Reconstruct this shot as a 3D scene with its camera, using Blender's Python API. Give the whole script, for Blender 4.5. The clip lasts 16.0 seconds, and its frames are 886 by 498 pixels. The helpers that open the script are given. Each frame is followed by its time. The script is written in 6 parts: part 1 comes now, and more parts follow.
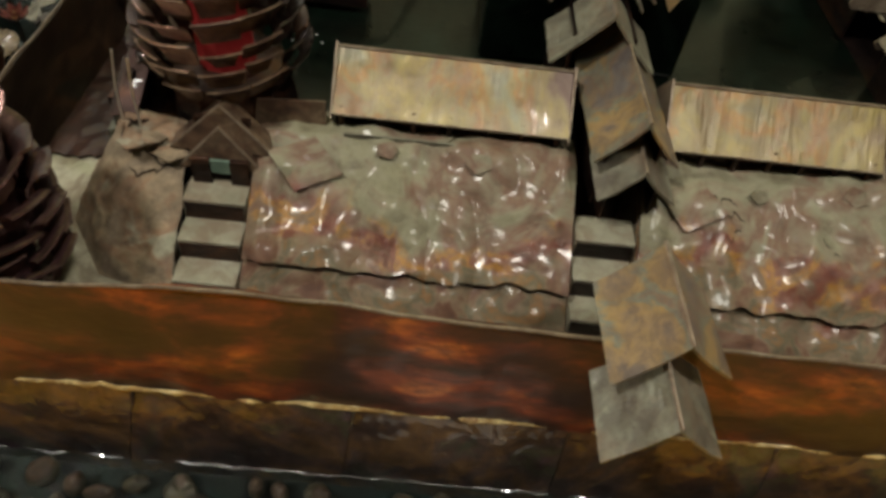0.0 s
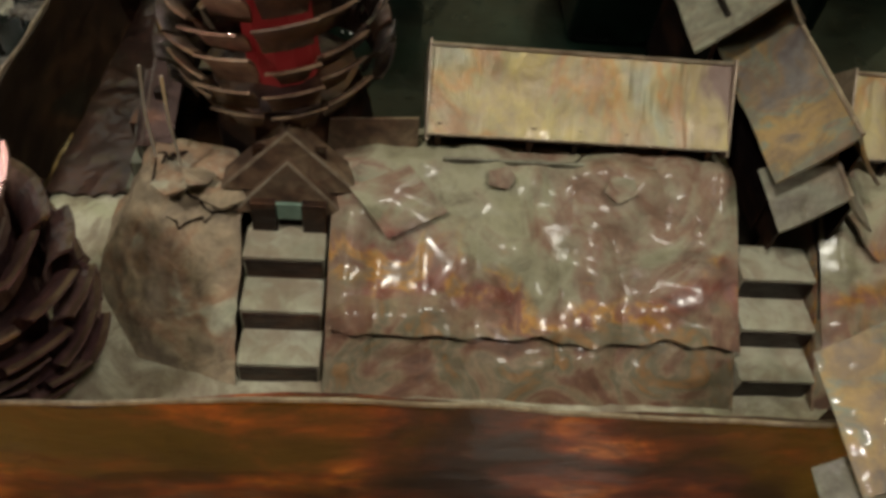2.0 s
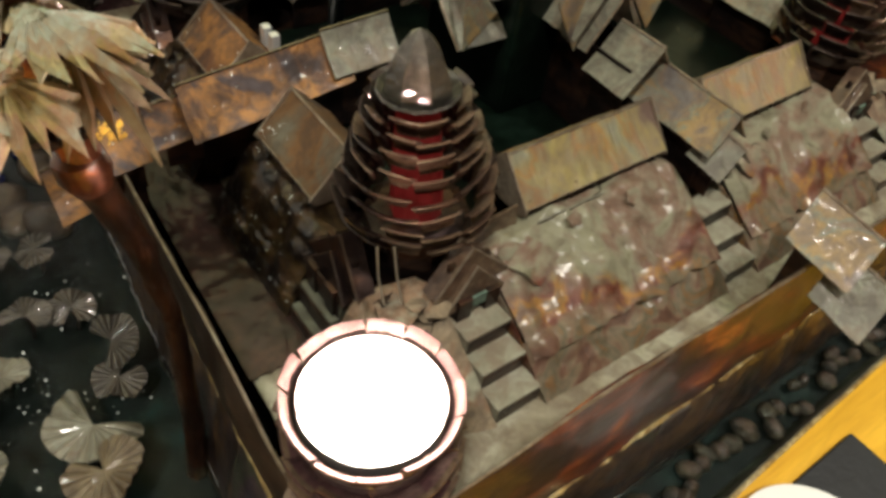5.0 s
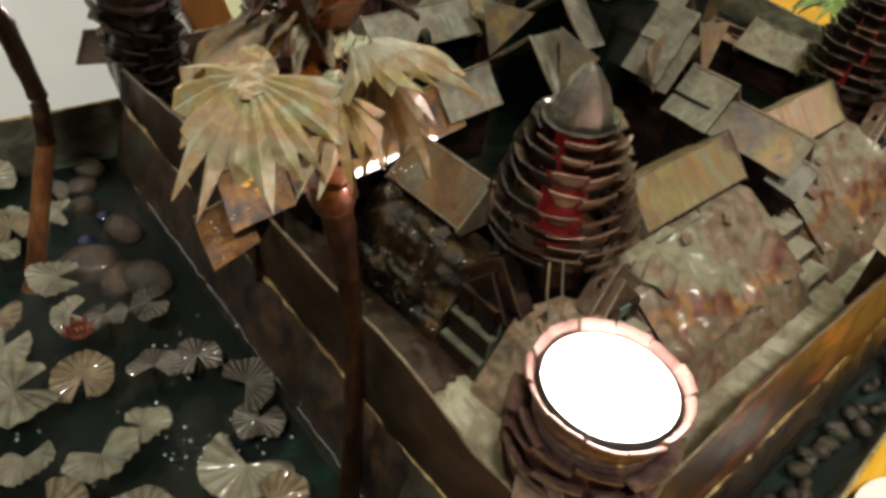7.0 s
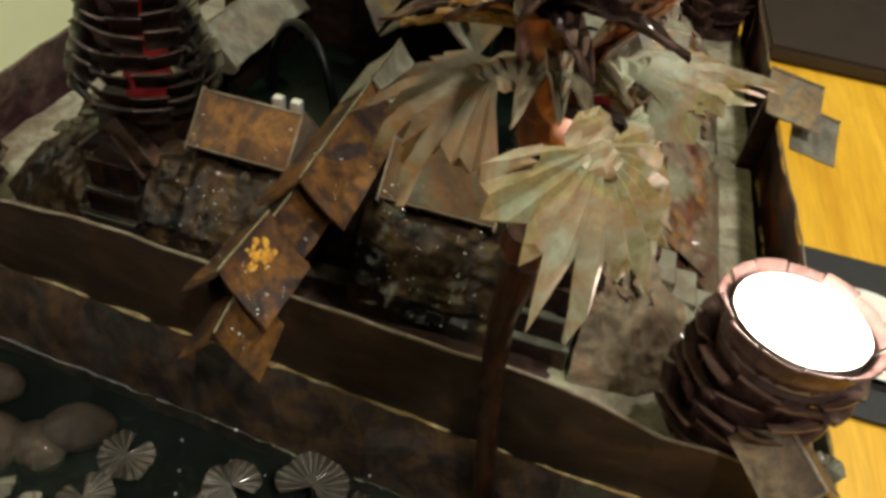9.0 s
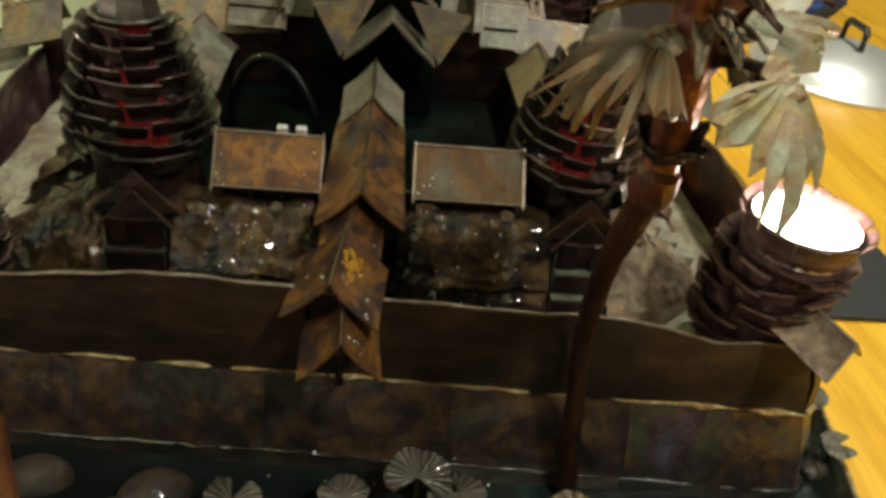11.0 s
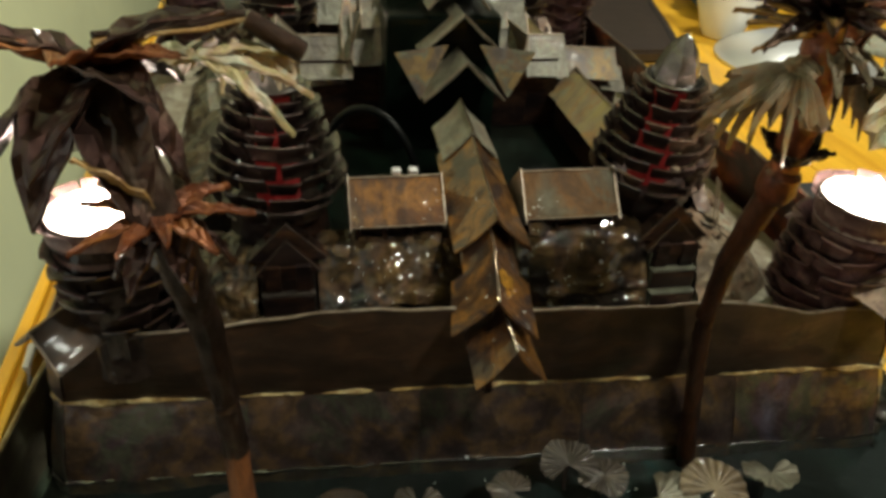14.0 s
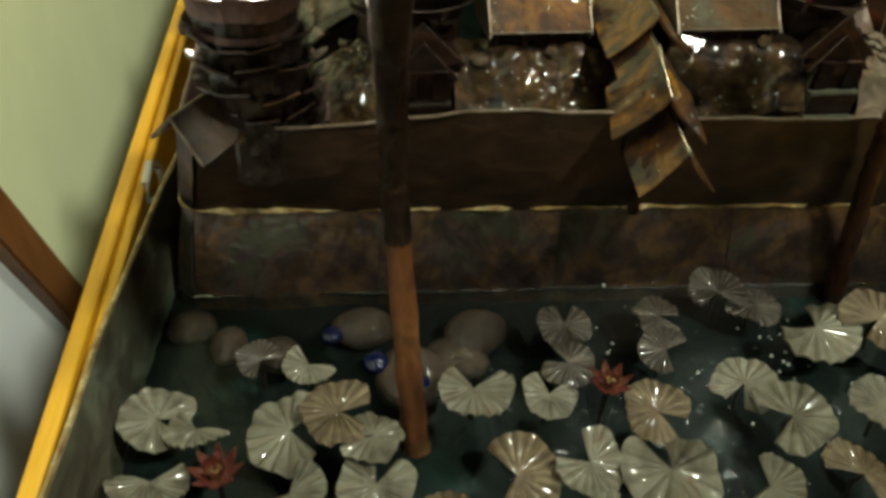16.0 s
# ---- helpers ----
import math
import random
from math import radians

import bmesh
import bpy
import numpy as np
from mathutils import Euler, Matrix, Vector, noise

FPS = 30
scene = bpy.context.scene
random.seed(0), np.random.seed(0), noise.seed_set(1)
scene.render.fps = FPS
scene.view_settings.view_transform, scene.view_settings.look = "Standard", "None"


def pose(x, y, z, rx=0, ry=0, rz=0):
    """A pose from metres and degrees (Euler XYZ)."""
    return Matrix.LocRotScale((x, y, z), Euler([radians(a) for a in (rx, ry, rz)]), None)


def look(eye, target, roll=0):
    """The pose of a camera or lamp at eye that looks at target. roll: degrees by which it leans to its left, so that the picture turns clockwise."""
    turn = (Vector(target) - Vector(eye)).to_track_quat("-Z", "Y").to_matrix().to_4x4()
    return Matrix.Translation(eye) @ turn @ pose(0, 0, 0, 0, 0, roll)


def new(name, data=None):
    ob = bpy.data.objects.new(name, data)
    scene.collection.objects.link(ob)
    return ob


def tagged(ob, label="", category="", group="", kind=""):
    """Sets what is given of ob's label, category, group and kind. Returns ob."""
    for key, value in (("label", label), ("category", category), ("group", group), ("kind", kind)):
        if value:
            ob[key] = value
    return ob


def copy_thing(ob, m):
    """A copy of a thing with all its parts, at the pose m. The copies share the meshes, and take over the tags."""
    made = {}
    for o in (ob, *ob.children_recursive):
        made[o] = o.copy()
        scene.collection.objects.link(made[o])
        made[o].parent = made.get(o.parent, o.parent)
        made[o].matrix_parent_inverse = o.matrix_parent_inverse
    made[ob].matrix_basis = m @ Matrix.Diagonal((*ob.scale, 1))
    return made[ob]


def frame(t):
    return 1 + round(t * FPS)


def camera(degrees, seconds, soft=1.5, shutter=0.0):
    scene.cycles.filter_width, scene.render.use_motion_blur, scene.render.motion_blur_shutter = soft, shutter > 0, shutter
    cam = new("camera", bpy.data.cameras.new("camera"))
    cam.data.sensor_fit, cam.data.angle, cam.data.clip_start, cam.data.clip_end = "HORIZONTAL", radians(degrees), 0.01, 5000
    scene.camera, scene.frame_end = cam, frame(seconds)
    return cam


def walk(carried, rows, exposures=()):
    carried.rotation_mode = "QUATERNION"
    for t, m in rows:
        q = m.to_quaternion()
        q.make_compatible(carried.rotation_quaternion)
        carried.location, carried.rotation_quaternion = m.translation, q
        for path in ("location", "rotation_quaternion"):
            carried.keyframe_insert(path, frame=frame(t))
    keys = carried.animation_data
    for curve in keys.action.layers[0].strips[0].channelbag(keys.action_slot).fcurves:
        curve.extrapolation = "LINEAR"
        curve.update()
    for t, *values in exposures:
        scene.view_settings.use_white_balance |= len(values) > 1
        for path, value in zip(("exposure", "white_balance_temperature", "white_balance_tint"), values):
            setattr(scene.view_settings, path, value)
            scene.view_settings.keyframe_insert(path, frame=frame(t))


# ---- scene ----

from mathutils.bvhtree import BVHTree

# ---- camera ----
cam = camera(62.0, 16.0, soft=3.6)
PATH = [
    (0, (-0.0597, -0.2877, 0.2434), (-0.0505, -0.1531, 0.0957), 8.69),
    (0.5, (-0.0799, -0.2949, 0.2470), (-0.0702, -0.1590, 0.1005), 9.19),
    (1, (-0.0883, -0.2989, 0.2451), (-0.0808, -0.1615, 0.0999), 8.19),
    (1.5, (-0.0898, -0.2820, 0.2311), (-0.0787, -0.1454, 0.0854), 8.18),
    (2, (-0.0983, -0.2371, 0.2169), (-0.0815, -0.1100, 0.0634), 8.46),
    (2.5, (-0.1176, -0.2197, 0.2209), (-0.0933, -0.1032, 0.0601), 10.18),
    (3, (-0.1315, -0.2211, 0.2364), (-0.1010, -0.1094, 0.0733), 10.41),
    (3.5, (-0.1611, -0.2272, 0.2505), (-0.1128, -0.1180, 0.0900), 7.62),
    (6, (-0.2850, -0.2299, 0.2759), (-0.1747, -0.1254, 0.1459), 11.43),
    (6.5, (-0.3031, -0.2296, 0.2758), (-0.1907, -0.1235, 0.1489), 11.23),
    (7, (-0.3167, -0.2042, 0.2627), (-0.2018, -0.0988, 0.1375), 9.26),
    (7.5, (-0.3326, -0.1626, 0.2589), (-0.2088, -0.0688, 0.1329), 6.63),
    (8, (-0.3399, -0.1245, 0.2541), (-0.2061, -0.0529, 0.1238), 8.45),
    (8.5, (-0.3358, -0.1134, 0.2542), (-0.1931, -0.0562, 0.1263), 10.41),
    (9, (-0.3525, -0.0793, 0.2515), (-0.2015, -0.0515, 0.1233), 8.70),
    (11.5, (-0.3894, 0.0122, 0.2440), (-0.2275, -0.0130, 0.1293), 8.35),
    (12, (-0.3778, 0.0173, 0.2543), (-0.2156, -0.0040, 0.1392), 7.54),
    (12.5, (-0.3755, 0.0234, 0.2635), (-0.2123, 0.0048, 0.1493), 7.00),
    (13, (-0.3889, 0.0509, 0.2674), (-0.2235, 0.0275, 0.1574), 3.60),
    (13.5, (-0.3993, 0.0672, 0.2643), (-0.2356, 0.0344, 0.1542), 3.34),
    (14, (-0.4072, 0.0787, 0.2580), (-0.2449, 0.0408, 0.1475), 4.05),
    (14.5, (-0.4101, 0.0893, 0.2520), (-0.2495, 0.0507, 0.1391), 4.12),
    (15, (-0.4149, 0.1032, 0.2384), (-0.2567, 0.0662, 0.1218), 3.82),
    (15.5, (-0.4130, 0.1128, 0.2245), (-0.2585, 0.0796, 0.1018), 4.07),
    (16, (-0.4080, 0.1182, 0.2131), (-0.2580, 0.0907, 0.0836), 3.44),
]
EXPOSURES = [(0.0, -0.1, 6500, 10), (3.7, 0.0, 6500, 10), (6.0, 0.15, 6500, 10), (8.0, 0.12, 6500, 10), (9.0, 0.0, 6500, 7), (11.5, 0.03, 6500, 3), (14.0, 0.05, 6500, 3), (16.0, 0.03, 6500, -5)]
walk(cam, [(t, look(eye, target, roll)) for t, eye, target, roll in PATH], EXPOSURES)

# ---- world and light ----
world = bpy.data.worlds.new("world")
scene.world = world
world.use_nodes = True
world.node_tree.nodes["Background"].inputs[0].default_value = (0.9, 0.85, 0.75, 1)
world.node_tree.nodes["Background"].inputs[1].default_value = 0.008


def area_lamp(name, place, target, size, watts, colour):
    data = bpy.data.lights.new(name, "AREA")
    data.shape, data.size, data.energy, data.color = "DISK", size, watts, colour
    ob = new(name, data)
    ob.matrix_world = look(place, target)
    return ob


area_lamp("ceiling_lamp_light", (-0.80, -0.58, 1.50), (0, 0, 0.1), 0.16, 21.5, (1.0, 0.96, 0.84))
area_lamp("second_lamp_light", (0.48, -0.66, 1.60), (0, 0.05, 0.1), 0.20, 15.5, (1.0, 0.96, 0.84))


# ---- materials ----
def material(name):
    m = bpy.data.materials.new(name)
    m.use_nodes = True
    return m, m.node_tree.nodes, m.node_tree.links, m.node_tree.nodes["Principled BSDF"]


def coords(nodes, links, stretch=(1, 1, 1), jitter=True):
    tc, mp = nodes.new("ShaderNodeTexCoord"), nodes.new("ShaderNodeMapping")
    mp.inputs["Scale"].default_value = stretch
    links.new(tc.outputs["Object"], mp.inputs["Vector"])
    if jitter:
        info, mul = nodes.new("ShaderNodeObjectInfo"), nodes.new("ShaderNodeMath")
        mul.operation = "MULTIPLY"
        mul.inputs[1].default_value = 3.0
        links.new(info.outputs["Random"], mul.inputs[0])
        links.new(mul.outputs[0], mp.inputs["Location"])
    return mp.outputs["Vector"]


def noise_tex(nodes, links, vec, scale, detail=5.0, distortion=0.0, rough=0.6):
    n = nodes.new("ShaderNodeTexNoise")
    n.inputs["Scale"].default_value, n.inputs["Detail"].default_value = scale, detail
    n.inputs["Distortion"].default_value, n.inputs["Roughness"].default_value = distortion, rough
    links.new(vec, n.inputs["Vector"])
    return n.outputs["Fac"]


def ramp(nodes, links, fac, stops):
    r = nodes.new("ShaderNodeValToRGB")
    els = r.color_ramp.elements
    while len(els) < len(stops):
        els.new(0.5)
    for e, (p, c) in zip(els, stops):
        e.position, e.color = p, (*c, 1)
    links.new(fac, r.inputs["Fac"])
    return r.outputs["Color"]


def mix(nodes, links, fac, a, b, mode="MIX"):
    m = nodes.new("ShaderNodeMix")
    m.data_type, m.blend_type = "RGBA", mode
    for sock, value in ((m.inputs[0], fac), (m.inputs[6], a), (m.inputs[7], b)):
        if isinstance(value, (int, float)):
            sock.default_value = value
        elif isinstance(value, tuple):
            sock.default_value = (*value, 1)
        else:
            links.new(value, sock)
    return m.outputs[2]


def patina(name, stops, metal=0.5, rough=(0.3, 0.6), scale=45, stretch=(1, 1, 1), bump=0.35, grime=None, grime_amount=0.6, fine=420, dust=None, coat=0.0, grain=0.2, glint=0.0, glint_scale=140, film=1.5, flute=0.0, tone=0.72, spec=0.5, beads=0.0):
    """Aged sheet metal: large cloudy colour, streaks, dark grime, fine pitting, optional pale dust on top; beads: how sparse the water drops stand on the film."""
    m, nodes, links, b = material(name)
    vec = coords(nodes, links, stretch)
    big = noise_tex(nodes, links, vec, scale, 5, 0.4)
    col = ramp(nodes, links, big, [(p, tuple(x * tone for x in c)) for p, c in stops])
    b.inputs["Specular IOR Level"].default_value = spec
    spots = noise_tex(nodes, links, vec, scale * 2.7, 8, 0.6, 0.7)
    spot_fac = ramp(nodes, links, spots, [(0.42, (1, 1, 1)), (0.58, (0, 0, 0))])
    grime = grime or tuple(x * tone * 0.8 for x in stops[0][1])
    g = nodes.new("ShaderNodeMath")
    g.operation = "MULTIPLY"
    links.new(spot_fac, g.inputs[0])
    g.inputs[1].default_value = grime_amount
    col = mix(nodes, links, g.outputs[0], col, grime)
    small = noise_tex(nodes, links, vec, fine, 4, 0.0, 0.65)
    col = mix(nodes, links, grain, col, ramp(nodes, links, small, [(0.3, (0.35, 0.33, 0.3)), (0.62, (1, 1, 1))]), "MULTIPLY")
    if dust:
        d = noise_tex(nodes, links, vec, scale * 0.8, 7, 0.8, 0.7)
        col = mix(nodes, links, ramp(nodes, links, d, [(0.45, (0, 0, 0)), (0.62, (0.85, 0.85, 0.85))]), col, dust)
    links.new(col, b.inputs["Base Color"])
    rr = nodes.new("ShaderNodeMapRange")
    rr.inputs["To Min"].default_value, rr.inputs["To Max"].default_value = rough
    links.new(spots, rr.inputs["Value"])
    links.new(rr.outputs[0], b.inputs["Roughness"])
    b.inputs["Metallic"].default_value = metal
    b.inputs["Coat Weight"].default_value = coat
    b.inputs["Coat Roughness"].default_value, b.inputs["Coat IOR"].default_value = 0.05, film
    bm1, bm2 = nodes.new("ShaderNodeBump"), nodes.new("ShaderNodeBump")
    bm1.inputs["Strength"].default_value, bm1.inputs["Distance"].default_value = bump, 0.002
    bm2.inputs["Strength"].default_value, bm2.inputs["Distance"].default_value = bump * 0.6, 0.0006
    links.new(spots, bm1.inputs["Height"])
    links.new(small, bm2.inputs["Height"])
    links.new(bm1.outputs[0], bm2.inputs["Normal"])
    if flute:
        fv = coords(nodes, links, (1, 0.10, 0.10))
        lines = noise_tex(nodes, links, fv, 240, 2, 0.0)
        where = noise_tex(nodes, links, vec, 70, 2, 0.5)
        on = ramp(nodes, links, where, [(0.46, (0, 0, 0)), (0.60, (1, 1, 1))])
        fl = mix(nodes, links, on, (0.5, 0.5, 0.5), lines)
        bm3 = nodes.new("ShaderNodeBump")
        bm3.inputs["Strength"].default_value, bm3.inputs["Distance"].default_value = flute, 0.004
        links.new(fl, bm3.inputs["Height"])
        links.new(bm3.outputs[0], bm1.inputs["Normal"])
        if not glint:
            links.new(bm3.outputs[0], b.inputs["Coat Normal"])
    links.new(bm2.outputs[0], b.inputs["Normal"])
    if glint:
        drops = noise_tex(nodes, links, vec, glint_scale, 1.0, 0.2, 0.4)
        wet = nodes.new("ShaderNodeBump")
        wet.inputs["Strength"].default_value, wet.inputs["Distance"].default_value = glint, 0.003
        if beads:
            dome = nodes.new("ShaderNodeMapRange")
            dome.interpolation_type = "SMOOTHSTEP"
            dome.inputs["From Min"].default_value, dome.inputs["From Max"].default_value = beads, beads + 0.16
            links.new(drops, dome.inputs["Value"])
            drops = dome.outputs[0]
        links.new(drops, wet.inputs["Height"])
        links.new(wet.outputs[0], b.inputs["Coat Normal"])
    return m


def plain(name, colour, rough=0.5, metal=0.0, vary=0.12, scale=30, bump=0.1, emit=None, strength=0.0):
    m, nodes, links, b = material(name)
    vec = coords(nodes, links)
    n = noise_tex(nodes, links, vec, scale, 6, 0.4)
    dark = tuple(c * (1 - vary * 2) for c in colour)
    links.new(ramp(nodes, links, n, [(0.3, dark), (0.7, colour)]), b.inputs["Base Color"])
    b.inputs["Roughness"].default_value, b.inputs["Metallic"].default_value = rough, metal
    if bump:
        bp = nodes.new("ShaderNodeBump")
        bp.inputs["Strength"].default_value, bp.inputs["Distance"].default_value = bump, 0.002
        links.new(n, bp.inputs["Height"])
        links.new(bp.outputs[0], b.inputs["Normal"])
    if emit:
        b.inputs["Emission Color"].default_value = (*emit, 1)
        b.inputs["Emission Strength"].default_value = strength
    return m


ROOF = patina("roof_copper", [(0.32, (0.22, 0.14, 0.11)), (0.38, (0.42, 0.33, 0.17)), (0.45, (0.54, 0.43, 0.15)), (0.51, (0.47, 0.40, 0.19)), (0.56, (0.54, 0.30, 0.10)), (0.60, (0.48, 0.38, 0.18)), (0.68, (0.40, 0.40, 0.27))], 0.2, (0.28, 0.50), 36, (1.0, 0.6, 0.6), 0.3, grime=(0.15, 0.10, 0.09), grime_amount=0.45, coat=0.2, flute=0.45, tone=0.52)
ROOF_WET = patina("wet_roof_copper", [(0.28, (0.024, 0.015, 0.014)), (0.39, (0.070, 0.038, 0.026)), (0.44, (0.24, 0.10, 0.028)), (0.50, (0.50, 0.22, 0.040)), (0.55, (0.36, 0.16, 0.04)), (0.60, (0.085, 0.055, 0.055)), (0.70, (0.12, 0.090, 0.10)), (0.80, (0.15, 0.14, 0.10))], 0.45, (0.3, 0.5), 40, (1, 1, 1), 0.3, grime=(0.024, 0.015, 0.015), grime_amount=0.7, coat=0.6, glint=0.3, glint_scale=300, film=1.6, flute=0.3, tone=0.46, beads=0.6)
ROOF_PALE = patina("weathered_roof_copper", [(0.27, (0.070, 0.055, 0.042)), (0.40, (0.19, 0.172, 0.125)), (0.50, (0.25, 0.25, 0.185)), (0.59, (0.24, 0.185, 0.125)), (0.70, (0.27, 0.27, 0.22))], 0.1, (0.40, 0.62), 38, (1, 1, 1), 0.4, grime=(0.055, 0.042, 0.032), grime_amount=0.6, coat=0.12, grain=0.35, glint=0.35, glint_scale=320, flute=0.45)
GALLERY_WET = patina("wet_banded_roof_copper", [(0.30, (0.045, 0.026, 0.018)), (0.41, (0.20, 0.080, 0.026)), (0.48, (0.44, 0.20, 0.050)), (0.53, (0.24, 0.11, 0.04)), (0.58, (0.13, 0.08, 0.05)), (0.64, (0.40, 0.24, 0.10)), (0.76, (0.20, 0.17, 0.11))], 0.0, (0.45, 0.65), 46, (1, 0.75, 0.75), 0.35, grime=(0.045, 0.026, 0.018), grime_amount=0.45, coat=0.14, glint=0.3, glint_scale=320, film=1.6, flute=0.3, tone=0.5, spec=0.15, beads=0.6)
ROOF_STREAKED = patina("banded_roof_copper", [(0.28, (0.055, 0.038, 0.030)), (0.40, (0.15, 0.095, 0.055)), (0.47, (0.26, 0.14, 0.06)), (0.53, (0.22, 0.17, 0.11)), (0.60, (0.25, 0.24, 0.18)), (0.68, (0.17, 0.12, 0.09)), (0.76, (0.28, 0.29, 0.22))], 0.0, (0.62, 0.8), 42, (1, 0.75, 0.75), 0.35, grime=(0.05, 0.034, 0.026), grime_amount=0.4, coat=0.0, glint=0.3, glint_scale=320, flute=0.3, tone=0.46, spec=0.08, beads=0.6)
DUSTY = patina("dusty_copper", [(0.28, (0.16, 0.12, 0.075)), (0.40, (0.31, 0.27, 0.185)), (0.52, (0.44, 0.415, 0.31)), (0.62, (0.38, 0.37, 0.24)), (0.72, (0.33, 0.38, 0.26))], 0.0, (0.5, 0.8), 28, (1, 1, 1), 0.8, grime=(0.10, 0.065, 0.04), grime_amount=0.7)
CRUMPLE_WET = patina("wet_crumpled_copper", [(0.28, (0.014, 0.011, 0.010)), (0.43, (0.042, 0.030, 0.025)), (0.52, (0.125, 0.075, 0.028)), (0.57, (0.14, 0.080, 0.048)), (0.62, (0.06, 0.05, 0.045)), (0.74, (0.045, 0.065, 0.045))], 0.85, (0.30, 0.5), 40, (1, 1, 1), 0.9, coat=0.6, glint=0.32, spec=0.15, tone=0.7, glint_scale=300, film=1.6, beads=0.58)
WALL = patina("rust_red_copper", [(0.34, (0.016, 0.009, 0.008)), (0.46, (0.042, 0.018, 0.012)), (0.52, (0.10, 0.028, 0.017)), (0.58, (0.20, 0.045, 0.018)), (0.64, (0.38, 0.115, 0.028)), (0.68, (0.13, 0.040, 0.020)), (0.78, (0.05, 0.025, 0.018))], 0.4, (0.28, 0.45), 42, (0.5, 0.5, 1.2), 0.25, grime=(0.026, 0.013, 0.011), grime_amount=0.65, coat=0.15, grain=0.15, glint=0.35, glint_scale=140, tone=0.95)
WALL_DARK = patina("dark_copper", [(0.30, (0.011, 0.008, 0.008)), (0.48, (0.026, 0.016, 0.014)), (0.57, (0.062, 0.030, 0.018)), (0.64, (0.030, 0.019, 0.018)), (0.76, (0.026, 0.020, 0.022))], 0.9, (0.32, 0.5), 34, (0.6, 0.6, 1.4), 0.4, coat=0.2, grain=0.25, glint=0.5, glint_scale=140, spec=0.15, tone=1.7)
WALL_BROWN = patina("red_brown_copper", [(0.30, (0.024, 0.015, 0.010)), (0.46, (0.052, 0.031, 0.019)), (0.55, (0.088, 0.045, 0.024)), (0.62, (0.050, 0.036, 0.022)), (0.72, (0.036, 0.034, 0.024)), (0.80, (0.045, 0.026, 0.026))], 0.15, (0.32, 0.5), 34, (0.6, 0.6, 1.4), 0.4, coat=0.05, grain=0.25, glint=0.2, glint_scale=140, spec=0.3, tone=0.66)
PLINTH = patina("mottled_plinth_copper", [(0.28, (0.010, 0.008, 0.008)), (0.40, (0.040, 0.026, 0.024)), (0.47, (0.080, 0.048, 0.024)), (0.52, (0.050, 0.034, 0.032)), (0.58, (0.042, 0.044, 0.030)), (0.63, (0.048, 0.030, 0.036)), (0.70, (0.068, 0.060, 0.082)), (0.80, (0.055, 0.066, 0.12))], 0.75, (0.30, 0.5), 24, (1, 1, 1), 0.5, coat=0.7, grain=0.2, glint=0.5, glint_scale=170, spec=0.15, tone=2.25)
FLOOR_WET = patina("wet_red_brown_copper", [(0.30, (0.018, 0.009, 0.008)), (0.46, (0.045, 0.020, 0.016)), (0.56, (0.085, 0.036, 0.026)), (0.70, (0.040, 0.022, 0.024))], 0.4, (0.3, 0.5), 40, (1, 1, 1), 0.4, coat=0.4, glint=0.3, glint_scale=200)
EDGE = patina("verdigris_solder", [(0.3, (0.10, 0.05, 0.02)), (0.46, (0.32, 0.22, 0.08)), (0.58, (0.50, 0.42, 0.22)), (0.7, (0.22, 0.12, 0.05))], 0.5, (0.2, 0.5), 90, (1, 1, 1), 0.8, coat=0.4, glint=0.6, tone=1.5)
TIER = patina("tier_copper", [(0.28, (0.045, 0.028, 0.022)), (0.44, (0.12, 0.070, 0.045)), (0.56, (0.20, 0.140, 0.090)), (0.70, (0.15, 0.070, 0.045))], 0.35, (0.28, 0.48), 60, (1, 1, 1), 0.3, coat=0.5, glint=0.3, spec=0.3, tone=0.95, glint_scale=260)
# Darker copy of TIER: wet copper with shade put into its colour.
TIER_WET_SHADED = patina("wet_shaded_tier_copper", [(0.28, (0.014, 0.010, 0.010)), (0.46, (0.045, 0.028, 0.024)), (0.58, (0.090, 0.065, 0.050)), (0.72, (0.055, 0.030, 0.028))], 0.6, (0.28, 0.48), 60, (1, 1, 1), 0.3, coat=0.7, glint=0.3, glint_scale=320, film=1.6, spec=0.2, tone=0.75, beads=0.6)
TIER_DARK = patina("purple_brown_copper", [(0.28, (0.022, 0.013, 0.014)), (0.48, (0.060, 0.028, 0.029)), (0.62, (0.115, 0.070, 0.060)), (0.74, (0.065, 0.032, 0.037))], 0.45, (0.32, 0.52), 55, (1, 1, 1), 0.3, coat=0.6, glint=0.3, spec=0.15, tone=2.0, glint_scale=200)
LIP = patina("bare_copper_lip", [(0.3, (0.20, 0.14, 0.10)), (0.5, (0.34, 0.27, 0.20)), (0.7, (0.42, 0.37, 0.29))], 0.5, (0.25, 0.45), 80, (1, 1, 1), 0.2, tone=0.75)
RIDGE_WET = patina("wet_ridge_copper", [(0.3, (0.20, 0.13, 0.08)), (0.5, (0.40, 0.31, 0.22)), (0.7, (0.46, 0.41, 0.33))], 0.9, (0.08, 0.2), 80, (1, 1, 1), 0.2, coat=1.0, film=1.6)
CAP = patina("wet_cap_copper", [(0.3, (0.05, 0.042, 0.035)), (0.5, (0.13, 0.115, 0.095)), (0.7, (0.19, 0.17, 0.14))], 0.7, (0.25, 0.4), 60, (1, 1, 1), 0.5, coat=1.0, glint=0.3, tone=0.62, glint_scale=220)
